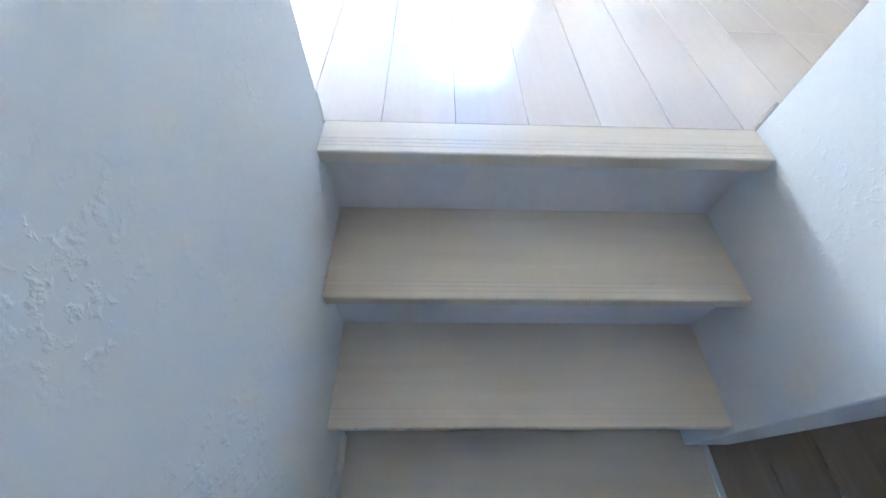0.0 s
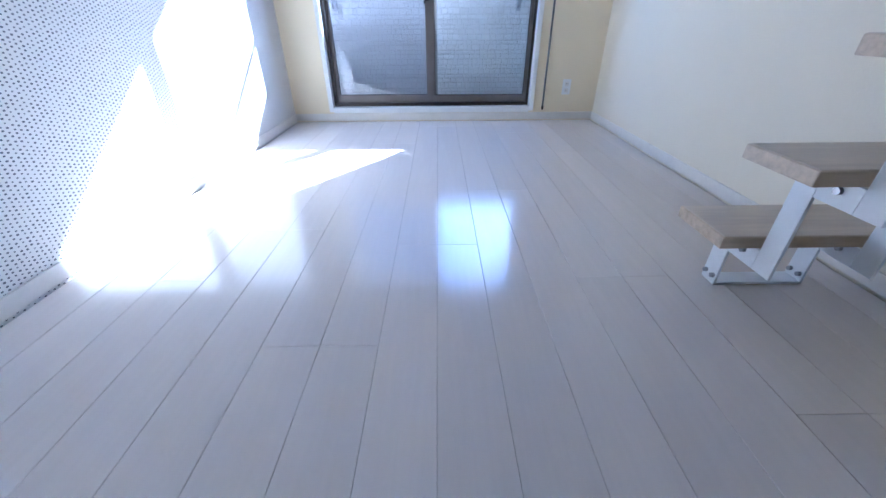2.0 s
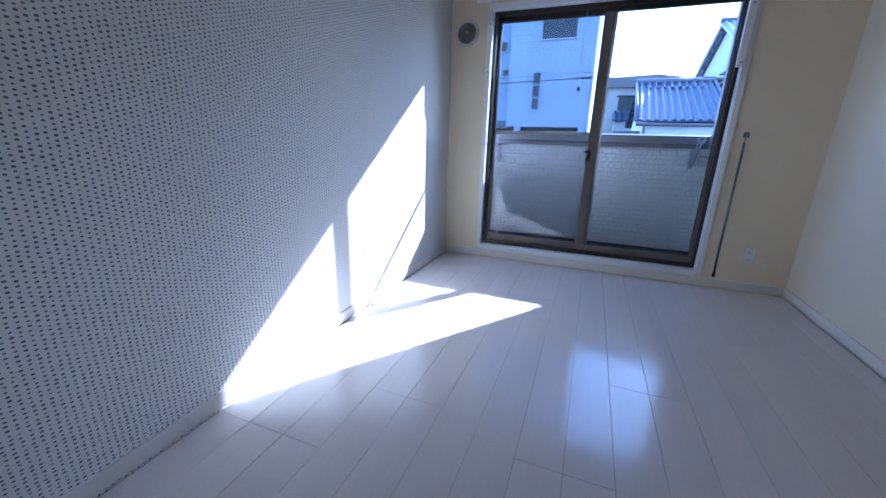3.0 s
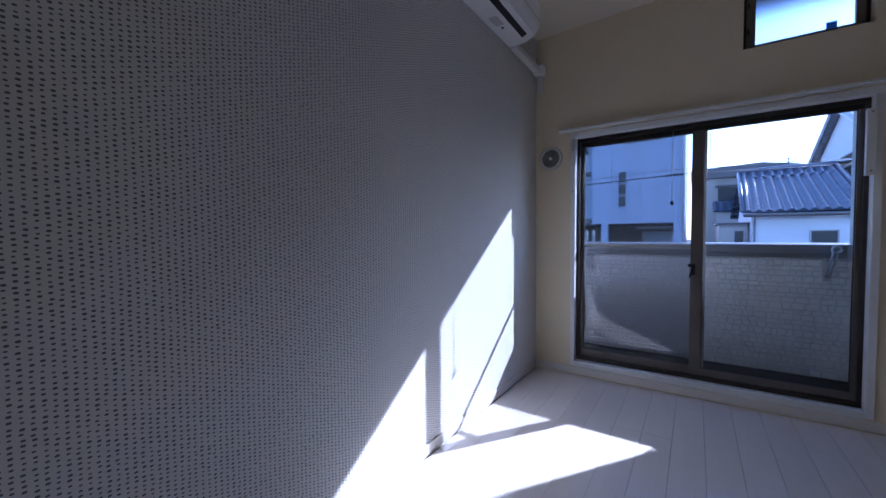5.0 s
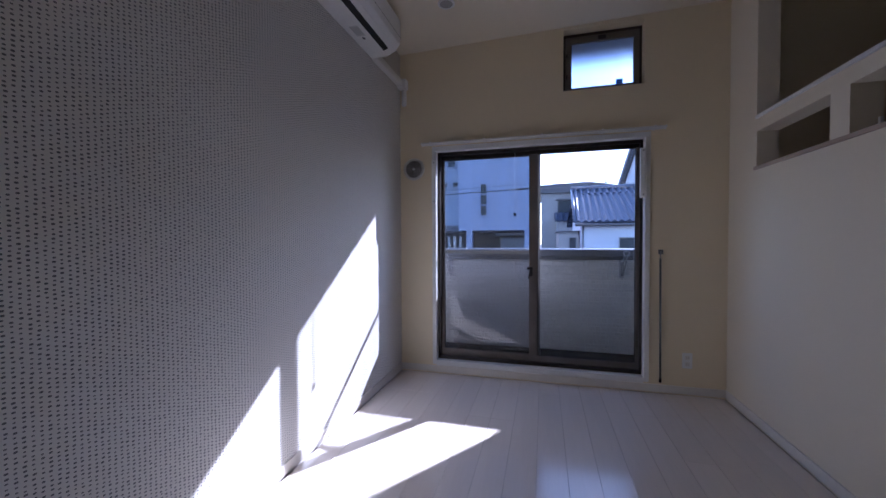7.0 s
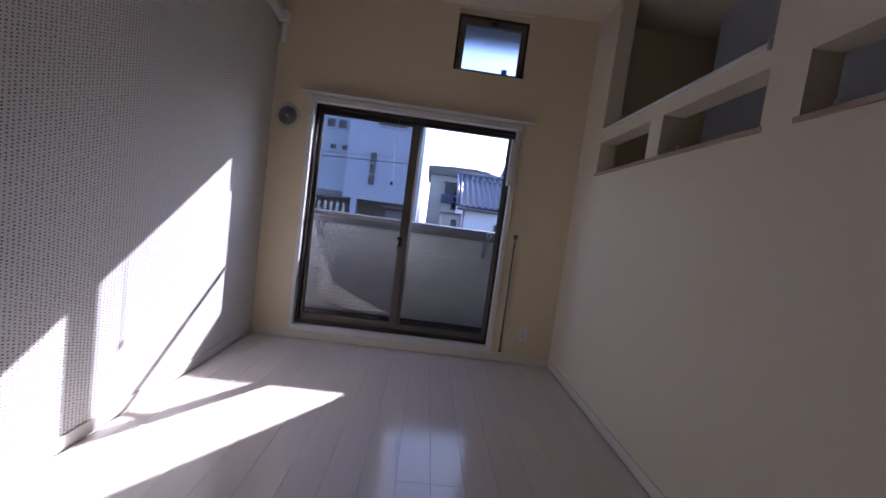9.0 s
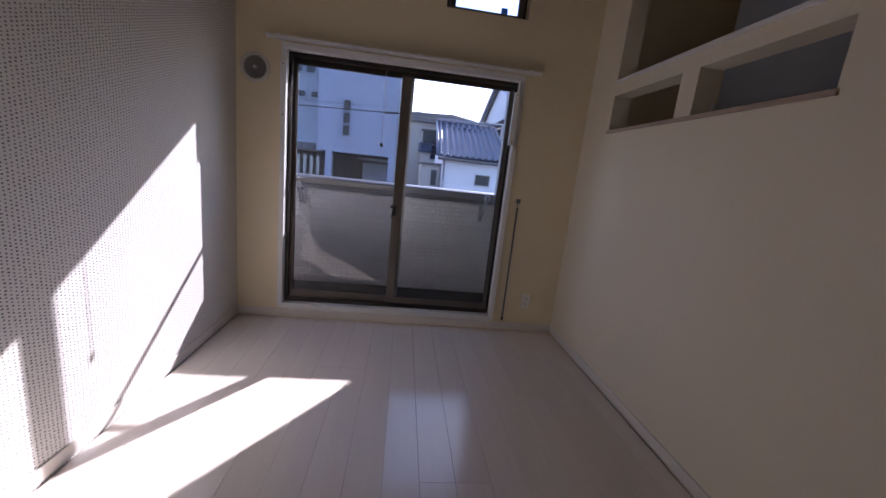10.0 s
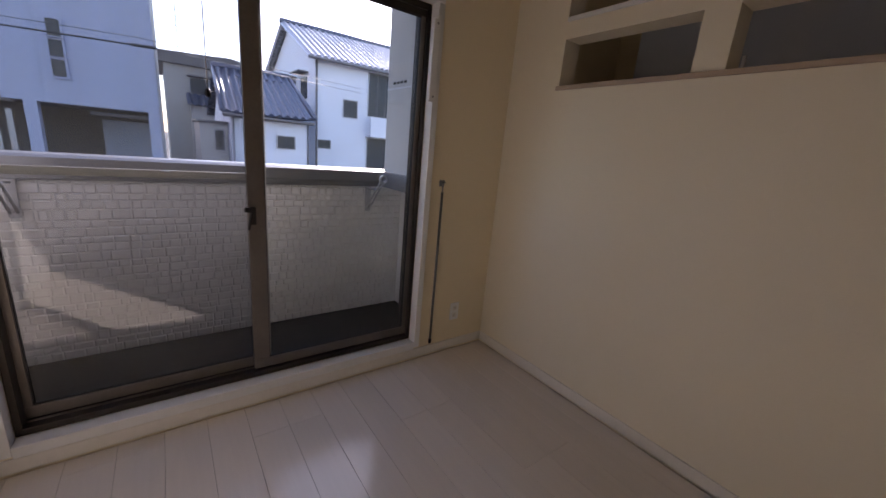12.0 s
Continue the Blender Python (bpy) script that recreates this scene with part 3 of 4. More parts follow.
def under(s0, s1, y0, y1, lift, deep):
    """A strip on the sloping lower front, between the fractions s0 and s1 of its width."""
    p, q = Vector((0.13, 0, AZ + 0.002)), Vector((0.196, 0, AZ + 0.03))
    w = Vector((0.028, 0, -0.066)).normalized()
    bm = bmesh.new()
    vs = []
    for h in (lift, lift - deep):
        for s, y in ((s0, y0), (s1, y0), (s1, y1), (s0, y1)):
            e = p.lerp(q, s) + w * h
            vs.append(bm.verts.new((e.x, y, e.z)))
    for f in ((0, 1, 2, 3), (7, 6, 5, 4), (0, 4, 5, 1), (1, 5, 6, 2), (2, 6, 7, 3), (3, 7, 4, 0)):
        bm.faces.new([vs[i] for i in f])
    return bm


part("air_slot", under(0.08, 0.62, A0 + 0.07, A1 - 0.085, 0.002, 0.012), BLACK, ac, "black air outlet slot")
part("louvre", under(0.66, 1.15, A0 + 0.05, A1 - 0.06, 0.006, 0.008), PLASTIC, ac, "white swinging louvre")
part("panel_gap", slab((0.2365, A0 + 0.006, AZ + 0.118), (0.2392, A1 - 0.006, AZ + 0.122)), GREYPLASTIC, ac)
lab = part("label", slab((0.045, -1.02, AZ - 0.0012), (0.105, -0.90, AZ)), surface("label_paper", (0.62, 0.62, 0.6), 0.6), ac, "pale printed label")
for i in range(4):
    part("print", slab((0.053 + i * 0.013, -1.01, AZ - 0.0018), (0.059 + i * 0.013, -0.92, AZ - 0.0013)), GREYPLASTIC, lab)
part("mark", slab((0.07, -0.88, AZ - 0.0012), (0.085, -0.855, AZ)), RUBBER, ac)
duct = thing("pipe_cover", (0.035, -0.3, 2.56), "white plastic pipe cover from the air conditioner", "pipe cover")
part("channel", slab((0.0, -0.585, 2.572), (0.055, -0.052, 2.628), 0.012, 3), PLASTIC, duct, "", True)
part("elbow", slab((0.0, -0.075, 2.556), (0.082, 0.0, 2.645), 0.014, 3), PLASTIC, duct, "", True)
part("cuff", slab((0.0, -0.085, 2.564), (0.063, -0.070, 2.636), 0.003), PLASTIC, duct)
part("drop", slab((0.022, -0.045, 2.41), (0.068, 0.0, 2.562), 0.02, 3), PLASTIC, duct, "", True)

# downlight
dl = thing("downlight", (0.59, -0.59, cz(0.59)), "round recessed ceiling downlight, switched off", "downlight")
part("rim", ring((0.59, -0.59, cz(0.59)), "z", 0.046, 0.062, 0.010), PLASTIC, dl, "", True)
part("lamp", rod(bmesh.new(), (0.59, -0.59, cz(0.59) - 0.001), (0.59, -0.59, cz(0.59) - 0.006), 0.046, 32), GREYPLASTIC, dl, "grey unlit lamp")

# ---- loft front: sill boards and the white cap of the ledge ----
for y0, y1, nm in ((-1.772, -0.365, "sill_board"), (-2.58, -1.925, "sill_board")):
    sb = thing(nm, (W + 0.05, (y0 + y1) / 2, 1.661), "thin brown wooden sill board of the loft slots", "sill")
    part("board", slab((W - 0.012, y0 - 0.012, 1.644), (W, y1 + 0.012, 1.6655), 0.002), SILLWOOD, sb)
    part("top", slab((W, y0 + 0.001, 1.661), (W + 0.119, y1 - 0.001, 1.6655)), SILLWOOD, sb)
cap = thing("ledge_cap", (W + 0.06, -1.05, 1.972), "white capping board on the loft ledge", "ledge")
part("board", slab((W - 0.010, -1.761, 1.972), (W + 0.130, -0.363, 1.994), 0.004), WHITE, cap)
part("end_stop", slab((W - 0.011, -1.7615, 1.962), (W - 0.0005, -1.748, 2.007), 0.002), GREYPLASTIC, cap, "grey end stop")
for y in (-1.145, -1.95):
    st = thing("loft_latch", (W + 0.1, y, 1.6655), "small pale metal latch behind the slot", "latch", "latches on the loft slots")
    part("plate", slab((W + 0.09, y - 0.006, 1.6655), (W + 0.104, y + 0.006, 1.731), 0.002), PLASTIC, st)

# ---- loft stair ----
loft = thing("loft_stair", (2.267, -2.43, 0), "open loft stair of pale wood treads on white steel plates", "stairs")
NT, RISE, RUN = 6, 0.241, 0.157
for i in range(NT):
    zt, yf = 0.222 + RISE * i, -2.335 - RUN * i
    t = part("tread", slab((2.02, yf - 0.21, zt - 0.036), (2.515, yf, zt), 0.003), OAK, loft, "pale wooden tread")
    part("top", slab((2.024, yf - 0.206, zt), (2.511, yf - 0.004, zt + 0.0015), 0.0005), OAKTOP, t)
    for x in (2.128, 2.406):
        for y in (yf - 0.075, yf - 0.175):
            part("bolt", rod(bmesh.new(), (x - 0.0045, y, zt - 0.058), (x - 0.014, y, zt - 0.058), 0.009, 6), CHROME, loft, "bright bolt")
for x in (2.128, 2.406):
    for i in range(NT):
        zb, y = 0.186 + RISE * i, -2.40 - RUN * i
        low = 0.0 if i == 0 else zb - RISE - 0.058
        sp = part("stringer", slab((x - 0.0045, y - 0.06, low), (x + 0.0045, y, zb), 0.0015), WHITESTEEL, loft, "white steel plate")
        if i < NT - 1:
            part("web", slab((x - 0.0045, y - RUN, zb - 0.058), (x + 0.0045, y - 0.06, zb), 0.0015), WHITESTEEL, sp)
    for y in (-2.413, -2.447):
        part("bolt", rod(bmesh.new(), (x - 0.0045, y, 0.03), (x - 0.014, y, 0.03), 0.008, 6), CHROME, loft)
part("foot_plate", slab((2.1325, -2.46, 0.0), (2.4015, -2.40, 0.008), 0.001), WHITESTEEL, loft)

# blue plastic piece on the floor
clip = thing("plastic_clip", (2.25, -3.1, 0), "small blue and clear plastic clip lying on the floor", "clip")
part("body", slab((2.215, -3.13, 0.0), (2.275, -3.085, 0.02), 0.007, 3), BLUE, clip, "", True)
part("cover", slab((2.24, -3.14, 0.006), (2.305, -3.095, 0.028), 0.008, 3), BLUECLEAR, clip, "pale clear cover", True)
part("spring", slab((2.24, -3.117, 0.02), (2.273, -3.101, 0.031), 0.003), CHROME, clip)

# ---- balcony ----
# unseen outer skin, added dark to lower the light bounced onto the balcony
CLAD = surface("outer_cladding", (0.26, 0.25, 0.24), 0.8, grain=(20, 0.08), stain=(2, 0.1), bump=(60, 0.4))
structure("unseen_outer_skin", wall_cells([-0.12, WIN[0], HIGH[0], HIGH[1], WIN[1], 3.8], [-0.7, WIN[2], WIN[3], HIGH[2], HIGH[3], TOP], [WIN, HIGH], "y", 0.170, 0.182), CLAD, "added dark grey skin on the unseen outer wall", "wall")
BX0, BX1, DZ, PY = 0.02, 2.265, 0.095, 0.66             # side parapets, floor and face of the balcony's front
structure("balcony_floor", slab((BX0 - 0.1, 0.182, -0.16), (BX1 + 0.1, PY + 0.127, DZ)), DECK, "dark grey sheet on the balcony floor", "floor")
front = structure("balcony_parapet", slab((BX0 - 0.1, PY, -0.012), (BX1 + 0.1, PY + 0.127, 1.0)), MORTAR, "white parapet clad in cast brick-pattern siding", "parapet")
structure("parapet_west", slab((BX0 - 0.1, 0.182, -0.012), (BX0, PY, 1.0)), MORTAR, "white side parapet", "parapet")
structure("parapet_east", slab((BX1, 0.182, -0.012), (BX1 + 0.1, PY, 1.0)), MORTAR, "white side parapet", "parapet")
wing = structure("balcony_partition", slab((2.095, 0.182, 1.108), (2.165, PY - 0.045, 2.45), 0.003), PARTITION, "pale partition panel at the balcony end", "partition")
for i in range(4):
    part("vent_slot", slab((2.092, PY - 0.29 + i * 0.045, 1.66), (2.0952, PY - 0.26 + i * 0.045, 1.675)), BLACK, wing)
part("lower_rim", slab((2.091, 0.184, 1.63), (2.0955, PY - 0.046, 1.64)), RENDERED, wing)
# unseen hood, added and sized to cut the sun patch's upper edge
structure("sun_trim_hood", slab((0.05, 0.182, 2.053), (2.09, 0.375, 2.085), 0.003), ALU, "thin metal hood added unseen over the window to trim the sun", "hood")
hr = thing("balcony_rail", (1.1, PY + 0.03, 1.0), "aluminium coping rail along the balcony parapet", "rail")
part("coping", slab((BX0 - 0.1, PY - 0.028, 1.0), (BX1 + 0.1, PY + 0.147, 1.03), 0.004), ALU, hr)
profile = [(-0.045, 1.04), (-0.041, 1.03), (0.137, 1.03), (0.147, 1.04), (0.147, 1.098), (0.122, 1.112), (-0.018, 1.112), (-0.043, 1.1)]
part("handrail", prism([(PY + u, v) for u, v in profile], "x", BX0 - 0.1, BX1 + 0.1), ALU, hr)
# east coping is drawn wide inward to block sun spilling under the partition
for e0, e1 in ((BX0 - 0.1, BX0 + 0.015), (2.085, BX1 + 0.1)):
    part("side_coping", slab((e0, 0.182, 1.0), (e1, PY - 0.046, 1.107), 0.006), ALU, hr)


def pole_bracket(x):
    th = thing("laundry_bracket", (x, PY - 0.05, 0.9), "folding metal laundry pole bracket on the parapet", "bracket", "laundry brackets")
    part("plate", slab((x - 0.02, PY - 0.031, 0.83), (x + 0.02, PY - 0.021, 1.0), 0.003), BRIGHTALU, th)
    for dx in (-0.012, 0.012):
        part("arm", rod(bmesh.new(), (x + dx, PY - 0.035, 0.855), (x + dx, PY - 0.24, 1.06), 0.006, 8), BRIGHTALU, th, "", True)
    part("stay", rod(bmesh.new(), (x, PY - 0.031, 0.985), (x, PY - 0.19, 1.0), 0.007, 8), BRIGHTALU, th, "", True)
    part("tip", ring((x, PY - 0.245, 1.07), "y", 0.018, 0.03, 0.015, 20), BRIGHTALU, th, "", True)
    part("bolt", rod(bmesh.new(), (x, PY - 0.031, 0.865), (x, PY - 0.043, 0.865), 0.012, 8), CHROME, th)
    return th


pole_bracket(0.32)
pole_bracket(1.99)
cord = thing("pull_cord", (1.03, 0.084, 1.41), "thin grey cord with a small dark knob hanging before the pane", "cord")
part("string", rod(bmesh.new(), (1.03, 0.084, 1.43), (1.03, 0.084, 1.963), 0.0022, 6), GREYPLASTIC, cord)
kn = bmesh.new()
bmesh.ops.create_icosphere(kn, subdivisions=2, radius=0.014, matrix=Matrix.Translation((1.03, 0.084, 1.42)) @ Matrix.Diagonal((0.85, 0.85, 1.3, 1)))
part("knob", kn, RUBBER, cord, "dark knob", True)

# ---- outside ----
GZ = -3.6                                              # foot of the walls, below the street
gb = bmesh.new()
bmesh.ops.create_grid(gb, x_segments=8, y_segments=8, size=400, matrix=Matrix.Translation((0, 0, -3.2)))
structure("ground", gb, GROUND, "grey asphalt street level", "ground")


def pane_box(parent, x0, x1, z0, z1, y, frame_mat=ALU):
    w = part("window", slab((x0, y - 0.02, z0), (x1, y + 0.04, z1)), WINDARK, parent, "dark window")
    t = 0.04
    for a, b in (((x0 - t, z1), (x1 + t, z1 + t)), ((x0 - t, z0 - t), (x1 + t, z0)), ((x0 - t, z0), (x0, z1)), ((x1, z0), (x1 + t, z1))):
        part("frame", slab((a[0], y - 0.05, a[1]), (b[0], y + 0.04, b[1])), frame_mat, w)
    return w


# tall pale building with an open ground storey
tower = thing("apartment_building", (-3.5, 12, GZ), "tall pale blue-white building with narrow windows and open garage", "building")
GT = 1.55                                              # top of the open garage
cells = wall_cells([-1.70, -1.41, -1.21, 0.64, 0.86], [GZ, GT, 14.0], [(-1.70, -1.41, GZ, GT), (-1.21, 0.64, GZ, GT)], "y", 10.0, 10.3)
part("front_wall", cells, SIDING, tower)
part("side_wall", slab((0.62, 10.3, GZ), (0.86, 18, 14.0)), SIDING, tower, "sunlit side wall")
part("set_back_wall", slab((-12, 10.6, GT - 0.04), (-1.70, 10.9, 14.0)), GREYWALL, tower, "grey set-back wall")
# ceiling and back wall wear the garage's shade as a dark colour
part("garage_ceiling", slab((-12, 10.3, GT), (0.62, 18, GT + 0.2)), GARAGE_SHADE, tower)
part("garage_back", slab((-12, 14.5, GZ), (0.62, 14.7, GT)), GARAGE_SHADE, tower)
part("garage_pier", slab((-0.40, 12.0, GZ), (0.60, 12.3, GT - 0.25)), GREYWALL, tower)
part("beam", slab((-0.55, 11.4, GT - 0.16), (0.62, 11.6, GT - 0.08)), GREYWALL, tower)
part("roof", slab((-12, 10.0, 14.0), (0.86, 18, 14.2)), DARKROOF, tower)
for i in range(5):
    part("panel_joint", slab((-1.10 + i * 0.42, 9.992, GT + 0.02), (-1.088 + i * 0.42, 10.002, 14.0)), GREYWALL, tower)
for i in range(3):
    pane_box(tower, -0.885, -0.675, 2.09 + i * 0.385, 2.42 + i * 0.385, 10.0, SIDING)
pane_box(tower, -0.73, 0.28, 4.14, 4.72, 10.0)
for x in (-2.46, -2.05):
    pane_box(tower, x, x + 0.21, 3.22, 3.40, 10.6, GREYWALL)
    pane_box(tower, x - 0.18, x + 0.10, 3.98, 4.26, 10.6, GREYWALL)
for i in range(9):
    part("gate_slat", slab((-3.6 + i * 0.22, 10.7, GZ), (-3.5 + i * 0.22, 10.74, GT - 0.2)), ALU, tower)
# brighter metal stands for sunlight along the building's right edge
part("downpipe", rod(bmesh.new(), (0.885, 9.95, GZ), (0.885, 9.95, 14), 0.035, 10), BRIGHTALU, tower, "downpipe brightened for its sunlit edge", True)


def tiled_slope(bl, br, tr, tl, pitch=0.26, course=0.30):
    """A roof slope of interlocking clay tiles: rounded ribs down the slope, broken by stepped courses."""
    bl, br, tr, tl = map(Vector, (bl, br, tr, tl))
    bm = bmesh.new()
    nrm = (br - bl).cross(tl - bl).normalized()
    run = (tl - bl).length
    rows = max(2, int(run / course))
    for r in range(rows):
        s0, s1 = r / rows, (r + 1) / rows
        a, b = bl.lerp(tl, s0), br.lerp(tr, s0)
        c1, d1 = bl.lerp(tl, s1), br.lerp(tr, s1)
        cols = max(1, int((b - a).length / pitch))
        lo, hi = [], []
        n = cols * 8
        for i in range(n + 1):
            u = i / n
            h = 0.095 * (0.5 - 0.5 * math.cos(2 * math.pi * i / 8)) + 0.012
            lo.append(bm.verts.new(a.lerp(b, u) + nrm * (h + 0.010)))
            hi.append(bm.verts.new(c1.lerp(d1, u) + nrm * h))
        edge = [bm.verts.new(v.co) for v in lo]
        base = [bm.verts.new(a.lerp(b, i / n) + nrm * -0.01) for i in range(n + 1)]
        for i in range(n):
            bm.faces.new((lo[i], lo[i + 1], hi[i + 1], hi[i]))
            bm.faces.new((base[i], base[i + 1], edge[i + 1], edge[i]))
    return bm


low = thing("tiled_house", (4.2, 16, GZ), "low white house with a dark glazed tile roof", "house")
part("wall", slab((2.85, 14.0, GZ), (5.5, 19.0, 1.84)), RENDERED, low)
roof = part("roof", tiled_slope((2.57, 13.6, 1.93), (5.67, 13.6, 1.97), (5.45, 16.5, 3.70), (2.66, 16.5, 3.66)), TILE, low, "dark glazed roof tiles", True)
part("slope", tiled_slope((5.67, 13.6, 1.97), (5.67, 19.4, 1.97), (5.45, 16.6, 3.70), (5.45, 16.5, 3.70)), TILE, roof, "", True)
part("slope", tiled_slope((5.67, 19.4, 1.97), (2.57, 19.4, 1.93), (2.66, 16.5, 3.66), (5.45, 16.5, 3.70)), TILE, roof, "", True)
part("ridge", rod(bmesh.new(), (2.6, 16.5, 3.74), (5.5, 16.5, 3.78), 0.12, 10), TILE, roof, "", True)
part("hip", rod(bmesh.new(), (5.46, 16.5, 3.76), (5.70, 13.55, 2.06), 0.09, 10), TILE, roof, "", True)
part("verge", rod(bmesh.new(), (2.64, 16.5, 3.70), (2.56, 13.58, 1.99), 0.07, 10), TILE, roof, "", True)
part("gable_wall", prism([(14.0, 1.84), (19.0, 1.84), (16.5, 3.56)], "x", 2.85, 3.0), RENDERED, low)
part("fascia", slab((2.60, 13.62, 1.78), (5.64, 13.66, 1.90)), DARKROOF, low)
part("gutter", rod(bmesh.new(), (2.57, 13.56, 1.86), (5.67, 13.56, 1.84), 0.05, 8), DARKROOF, low, "", True)
part("downpipe", rod(bmesh.new(), (2.92, 13.93, GZ), (2.92, 13.93, 1.84), 0.035, 8), ALU, low, "", True)
part("downpipe", rod(bmesh.new(), (5.53, 13.93, GZ), (5.53, 13.93, 1.84), 0.03, 8), DARKROOF, low, "", True)
pane_box(low, 4.40, 5.02, 0.85, 1.28, 14.0)

shed = thing("lean_to_shed", (2.3, 15, GZ), "low pale shed with a dark door beside the tiled house", "shed")
part("wall", slab((1.95, 14.6, GZ), (2.82, 17.5, 1.55)), CREAMWALL_SHADED, shed)
part("roof", slab((1.85, 14.4, 1.55), (2.84, 17.6, 1.62), 0.01), DARKROOF, shed)
pane_box(shed, 2.42, 2.68, 0.62, 1.30, 14.6)

gab = thing("gabled_house", (9.8, 21, GZ), "white two-storey house with a tiled gable roof", "house")
part("wall", slab((6.77, 17.0, GZ), (13.5, 25.8, 4.9)), RENDERED, gab)
part("gable_wall", prism([(17.0, 4.9), (25.8, 4.9), (21.4, 7.0)], "x", 6.77, 7.0), RENDERED, gab)
gr = part("roof", tiled_slope((6.35, 16.6, 4.86), (13.8, 16.6, 4.90), (13.8, 21.4, 7.12), (6.35, 21.4, 7.08), 0.3, 0.28), LIGHTTILE, gab, "grey glazed roof tiles", True)
part("slope", tiled_slope((13.8, 26.2, 4.88), (6.35, 26.2, 4.88), (6.35, 21.4, 7.08), (13.8, 21.4, 7.12), 0.3, 0.28), LIGHTTILE, gr, "", True)
part("ridge", rod(bmesh.new(), (6.3, 21.4, 7.16), (13.8, 21.4, 7.2), 0.14, 10), TILE, gr, "", True)
for (p, q) in (((6.38, 16.6, 4.80), (6.38, 21.4, 7.02)), ((6.38, 26.2, 4.80), (6.38, 21.4, 7.02))):
    part("bargeboard", rod(bmesh.new(), p, q, 0.06, 6), RENDERED, gab)
part("gutter", rod(bmesh.new(), (6.35, 16.55, 4.8), (13.8, 16.55, 4.8), 0.06, 8), DARKROOF, gab, "", True)
part("downpipe", rod(bmesh.new(), (6.82, 16.93, GZ), (6.82, 16.93, 4.8), 0.05, 8), DARKROOF, gab, "", True)
pane_box(gab, 8.15, 8.84, 2.49, 3.27, 17.0)
pane_box(gab, 6.90, 7.50, 0.92, 1.28, 17.0)
bay = pane_box(gab, 9.45, 11.7, 2.69, 4.70, 17.0)
for i in range(1, 5):
    part("mullion", slab((9.45 + i * 0.45, 16.95, 2.69), (9.49 + i * 0.45, 17.03, 4.70)), DARKROOF, bay)
part("balcony_rail", slab((9.35, 16.4, 1.75), (12.0, 16.46, 2.62)), RENDERED, gab, "white balcony front")
part("balcony_floor", slab((9.35, 16.4, 1.65), (12.0, 17.0, 1.75)), RENDERED, gab)
pane_box(gab, 9.46, 10.6, -0.8, 1.58, 17.0)
for y, z in ((18.2, 4.05), (20.2, 4.0)):
    part("awning", slab((6.25, y - 0.2, z + 0.30), (6.77, y + 1.2, z + 0.36)), DARKROOF, gab)
    part("side_window", slab((6.73, y, z - 0.85), (6.78, y + 1.0, z + 0.15)), WINDARK, gab)

back = thing("far_house", (3.5, 25, GZ), "white house with a low dark roof behind", "house")
part("wall", slab((1.15, 22.0, GZ), (7.0, 28, 4.22)), CREAMWALL_SHADED, back)
part("roof", prism([(0.95, 4.22), (7.2, 4.22), (7.2, 4.34), (4.0, 4.86), (0.95, 4.72)], "y", 21.7, 28.3), DARKROOF, back, "low dark roof")
far_win = pane_box(back, 2.18, 2.95, 2.95, 3.70, 22.0)
part("awning", slab((2.05, 21.5, 3.74), (3.1, 22.0, 3.80)), DARKROOF, far_win)
part("lean_to_roof", tiled_slope((1.95, 21.0, 2.36), (3.4, 21.0, 2.36), (3.4, 22.0, 2.92), (1.95, 22.0, 2.92)), TILE, back, "", True)
part("lean_to", slab((2.1, 21.2, GZ), (3.3, 22.0, 2.36)), CREAMWALL_SHADED, back)
ant = thing("roof_antenna", (1.87, 24, 4.7), "thin television antenna on a roof mast", "antenna")
part("mast", rod(bmesh.new(), (1.87, 24, 4.7), (1.87, 24, 7.4), 0.022, 6), STEEL, ant)
for z, w in ((7.05, 0.5), (6.75, 0.35), (6.3, 0.45)):
    part("element", rod(bmesh.new(), (1.87 - w, 24, z), (1.87 + w, 24, z), 0.016, 6), STEEL, ant)
for x, y, z in ((5.3, 24.0, 5.35),):
    an = thing("roof_antenna", (x, y, 4.6), "small television antenna above the far roof", "antenna")
    part("mast", rod(bmesh.new(), (x, y, 4.5), (x, y, z), 0.035, 6), STEEL, an)
    for dz, w in ((0.05, 0.55), (0.22, 0.4)):
        part("element", rod(bmesh.new(), (x - w, y, z - dz), (x + w, y, z - dz - 0.08), 0.022, 6), STEEL, an)
wires = thing("service_cable", (0, 8.6, 2.8), "black power cables strung along the street", "cable")
for p, q, r in (((-11, 8.6, 2.34), (0.57, 8.6, 2.78), 0.015), ((0.50, 8.6, 2.777), (0.90, 8.6, 2.795), 0.03), ((0.90, 8.6, 2.795), (9, 16.95, 3.7), 0.008), ((-11, 8.6, 2.44), (0.6, 8.6, 2.93), 0.007), ((0.6, 8.6, 2.93), (9, 16.95, 3.9), 0.007)):
    part("cable", rod(bmesh.new(), p, q, r, 6), CABLE, wires)

# ---- pieces: siding bricks and floor planks ----
rng = random.Random(4)
shapes = {}


def brick_corners(w, h):
    u, v, t, e = w / 2 - 0.0006, h / 2 - 0.0006, 0.005, 0.0055
    o = [(-u, 0, -v), (u, 0, -v), (u, 0, v), (-u, 0, v)]
    i = [(x, -t - rng.uniform(0, 0.006), z) for x, z in ((-u + e, -v + e), (u - e, -v + e), (u - e, v - e), (-u + e, v - e))]
    return o, i


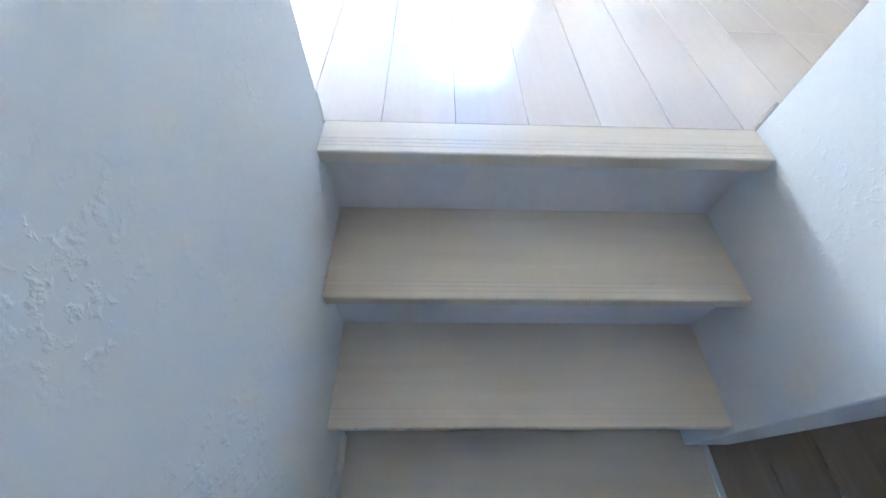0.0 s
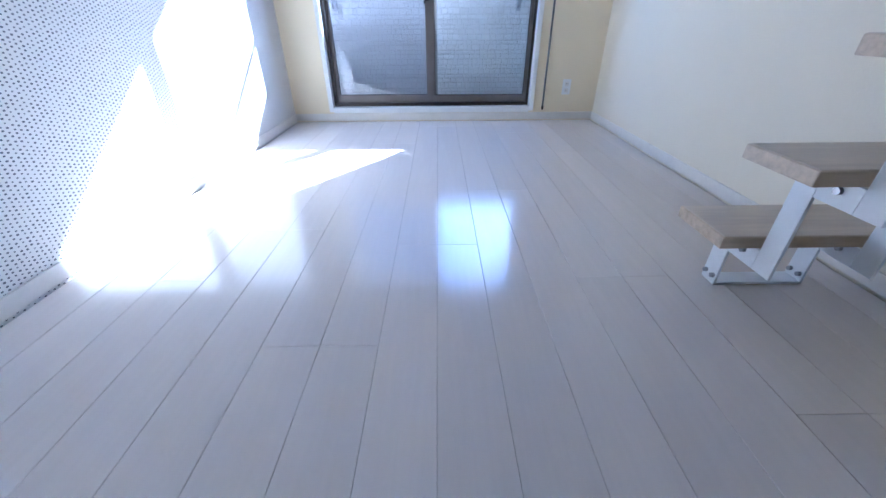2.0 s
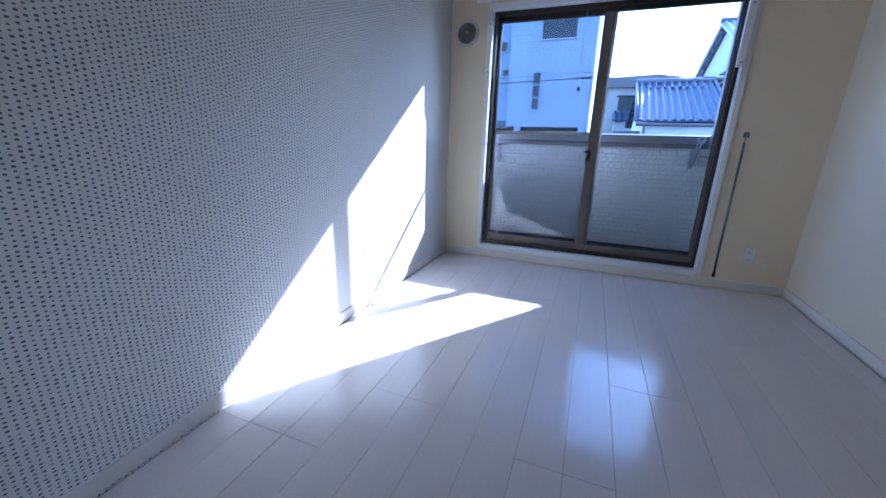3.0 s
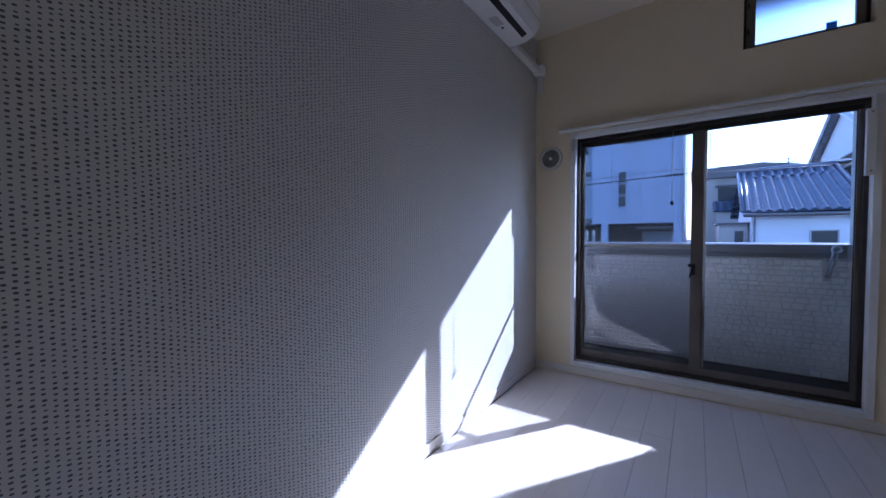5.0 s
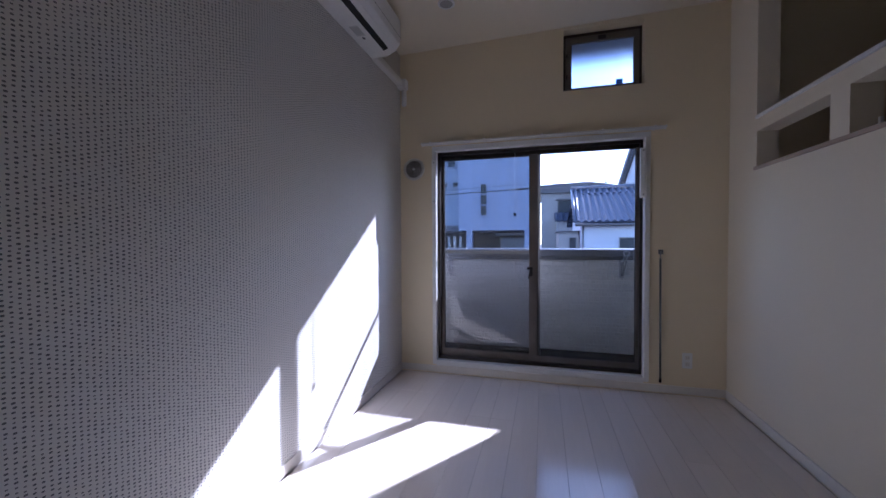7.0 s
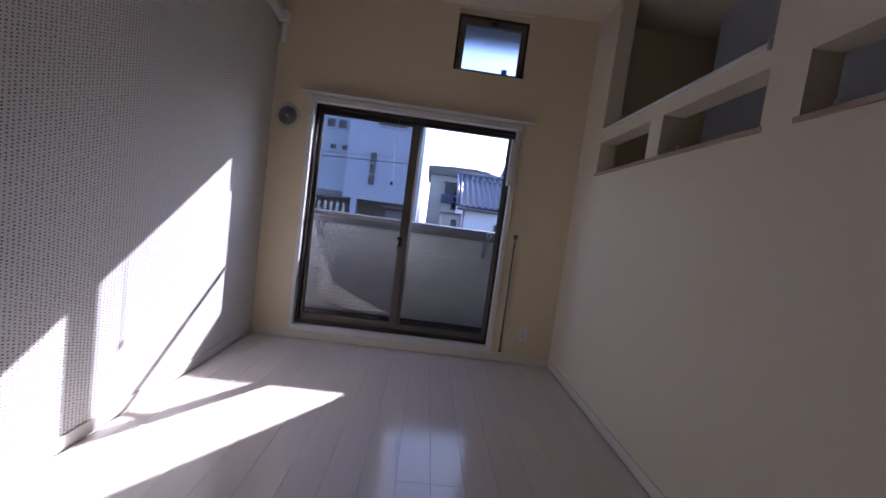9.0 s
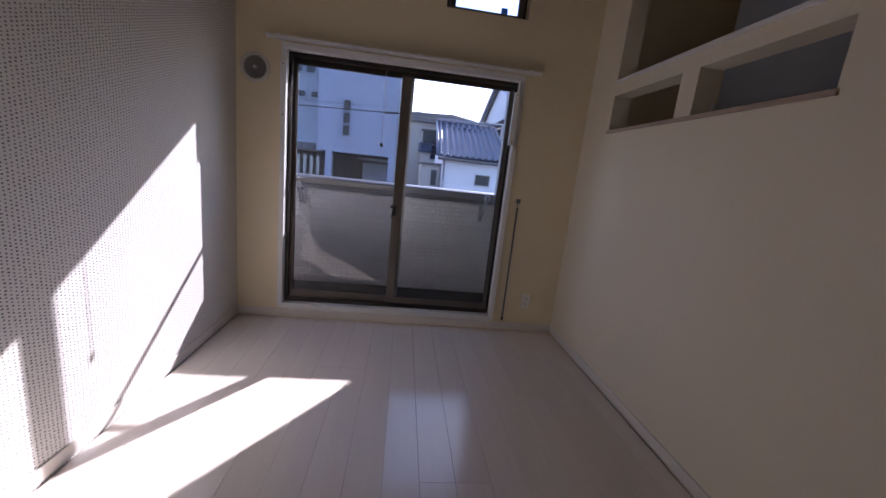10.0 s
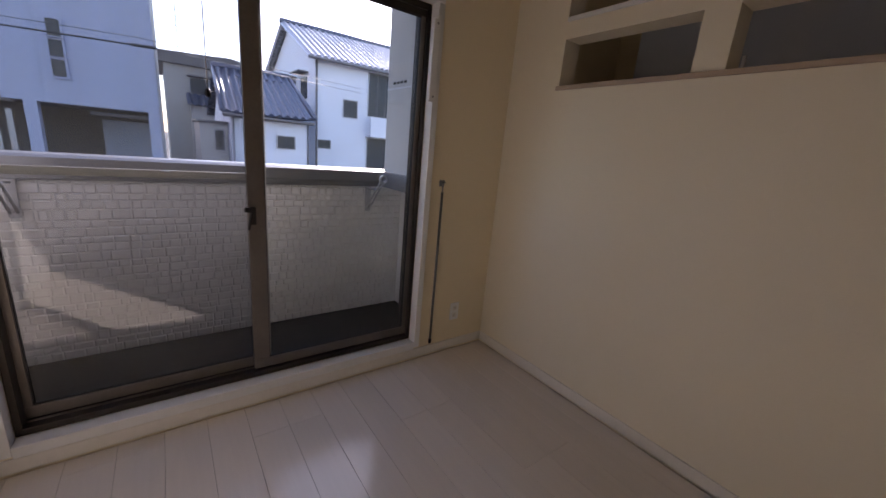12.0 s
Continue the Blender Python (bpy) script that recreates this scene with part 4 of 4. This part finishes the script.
def brick_into(bm, o, i, at=(0, 0, 0)):
    at = Vector(at)
    a, b = [bm.verts.new(at + Vector(c)) for c in o], [bm.verts.new(at + Vector(c)) for c in i]
    bm.faces.new(b)
    for j in range(4):
        bm.faces.new((a[j], a[(j + 1) % 4], b[(j + 1) % 4], b[j]))


def brick_mesh(w, h):
    key = (round(w, 2), round(h, 3), rng.randrange(3))
    if key not in shapes:
        bm = bmesh.new()
        brick_into(bm, *brick_corners(w, h))
        shapes[key] = mesh_of("brick", bm, BRICK)
    return shapes[key]


z, course = DZ + 0.002, 0
rest, rest_count = bmesh.new(), 0
while z < 0.995:
    h = min((0.046, 0.036, 0.052, 0.042, 0.034)[course % 5], 1.0 - z)
    x = BX0 - rng.uniform(0, 0.1)
    while x < BX1 - 0.01:
        w = rng.choice((0.036, 0.045, 0.052, 0.062, 0.08))
        x_end = min(x + w, BX1 - 0.001)
        ww = x_end - max(x, BX0)
        at = ((max(x, BX0) + x_end) / 2, PY, z + h / 2)
        if ww > 0.02 and h > 0.012:
            if z > 0.74:
                piece("brick", brick_mesh(ww, h), front, at)
            else:
                brick_into(rest, *brick_corners(ww, h), at)
        x += w
    z += h
    course += 1
lower = part("lower_bricks", rest, BRICK, front, "small cast bricks")
lower["kind"] = "stuff"

planks = {}


def plank_mesh(w, l, mat, name="plank"):
    key = (round(w, 3), round(l, 3), mat.name)
    if key not in planks:
        bm = bmesh.new()
        u, v, g = w / 2 - 0.0004, l / 2 - 0.0003, 0.001
        lo = [bm.verts.new((x, y, -0.012)) for x, y in ((-u, -v), (u, -v), (u, v), (-u, v))]
        mid = [bm.verts.new((x, y, -g)) for x, y in ((-u, -v), (u, -v), (u, v), (-u, v))]
        hi = [bm.verts.new((x, y, 0)) for x, y in ((-u + g, -v + g), (u - g, -v + g), (u - g, v - g), (-u + g, v - g))]
        bm.faces.new(hi)
        for j in range(4):
            q = (j + 1) % 4
            bm.faces.new((mid[j], mid[q], hi[q], hi[j]))
            bm.faces.new((lo[j], lo[q], mid[q], mid[j]))
        planks[key] = mesh_of(name, bm, mat)
    return planks[key]


floor = structure("floor", slab((-0.02, -3.37, -0.25), (W + 0.02, 0.0, -0.0115)), JOINT, "glossy whitewashed plank floor of the room", "floor")
BW, BL, S0, S1 = 0.154, 1.95, -3.362, -0.016
JOINTS = {0: -2.4, 1: -2.4, 2: -2.05, 3: -2.705, 4: -2.185, 5: -1.63, 6: -2.408, 7: -2.925, 8: -2.2}
for colm in range(17):
    xa, xb = 0.007 + colm * BW, min(0.007 + (colm + 1) * BW, W)
    if colm == 0:
        xa = 0.016
    xb = min(xb, W - 0.016)
    j = JOINTS[min(max(0, (colm + 1) // 2), 8)]
    cuts = sorted({S0, S1, *(y for y in (j - BL, j, j + BL) if S0 + 0.05 < y < S1 - 0.05)})
    for ya, yb in zip(cuts, cuts[1:]):
        piece("plank", plank_mesh(xb - xa, yb - ya, FLOOR), floor, ((xa + xb) / 2, (ya + yb) / 2, 0.0))
for colm in range(9):
    xa, xb = 1.942 + colm * 0.152, min(1.942 + (colm + 1) * 0.152, 3.28)
    if xb - xa > 0.02:
        piece("plank", plank_mesh(xb - xa, 1.48, DARKFLOOR), hall, ((xa + xb) / 2, (-5.18 - 3.70) / 2, LAND))
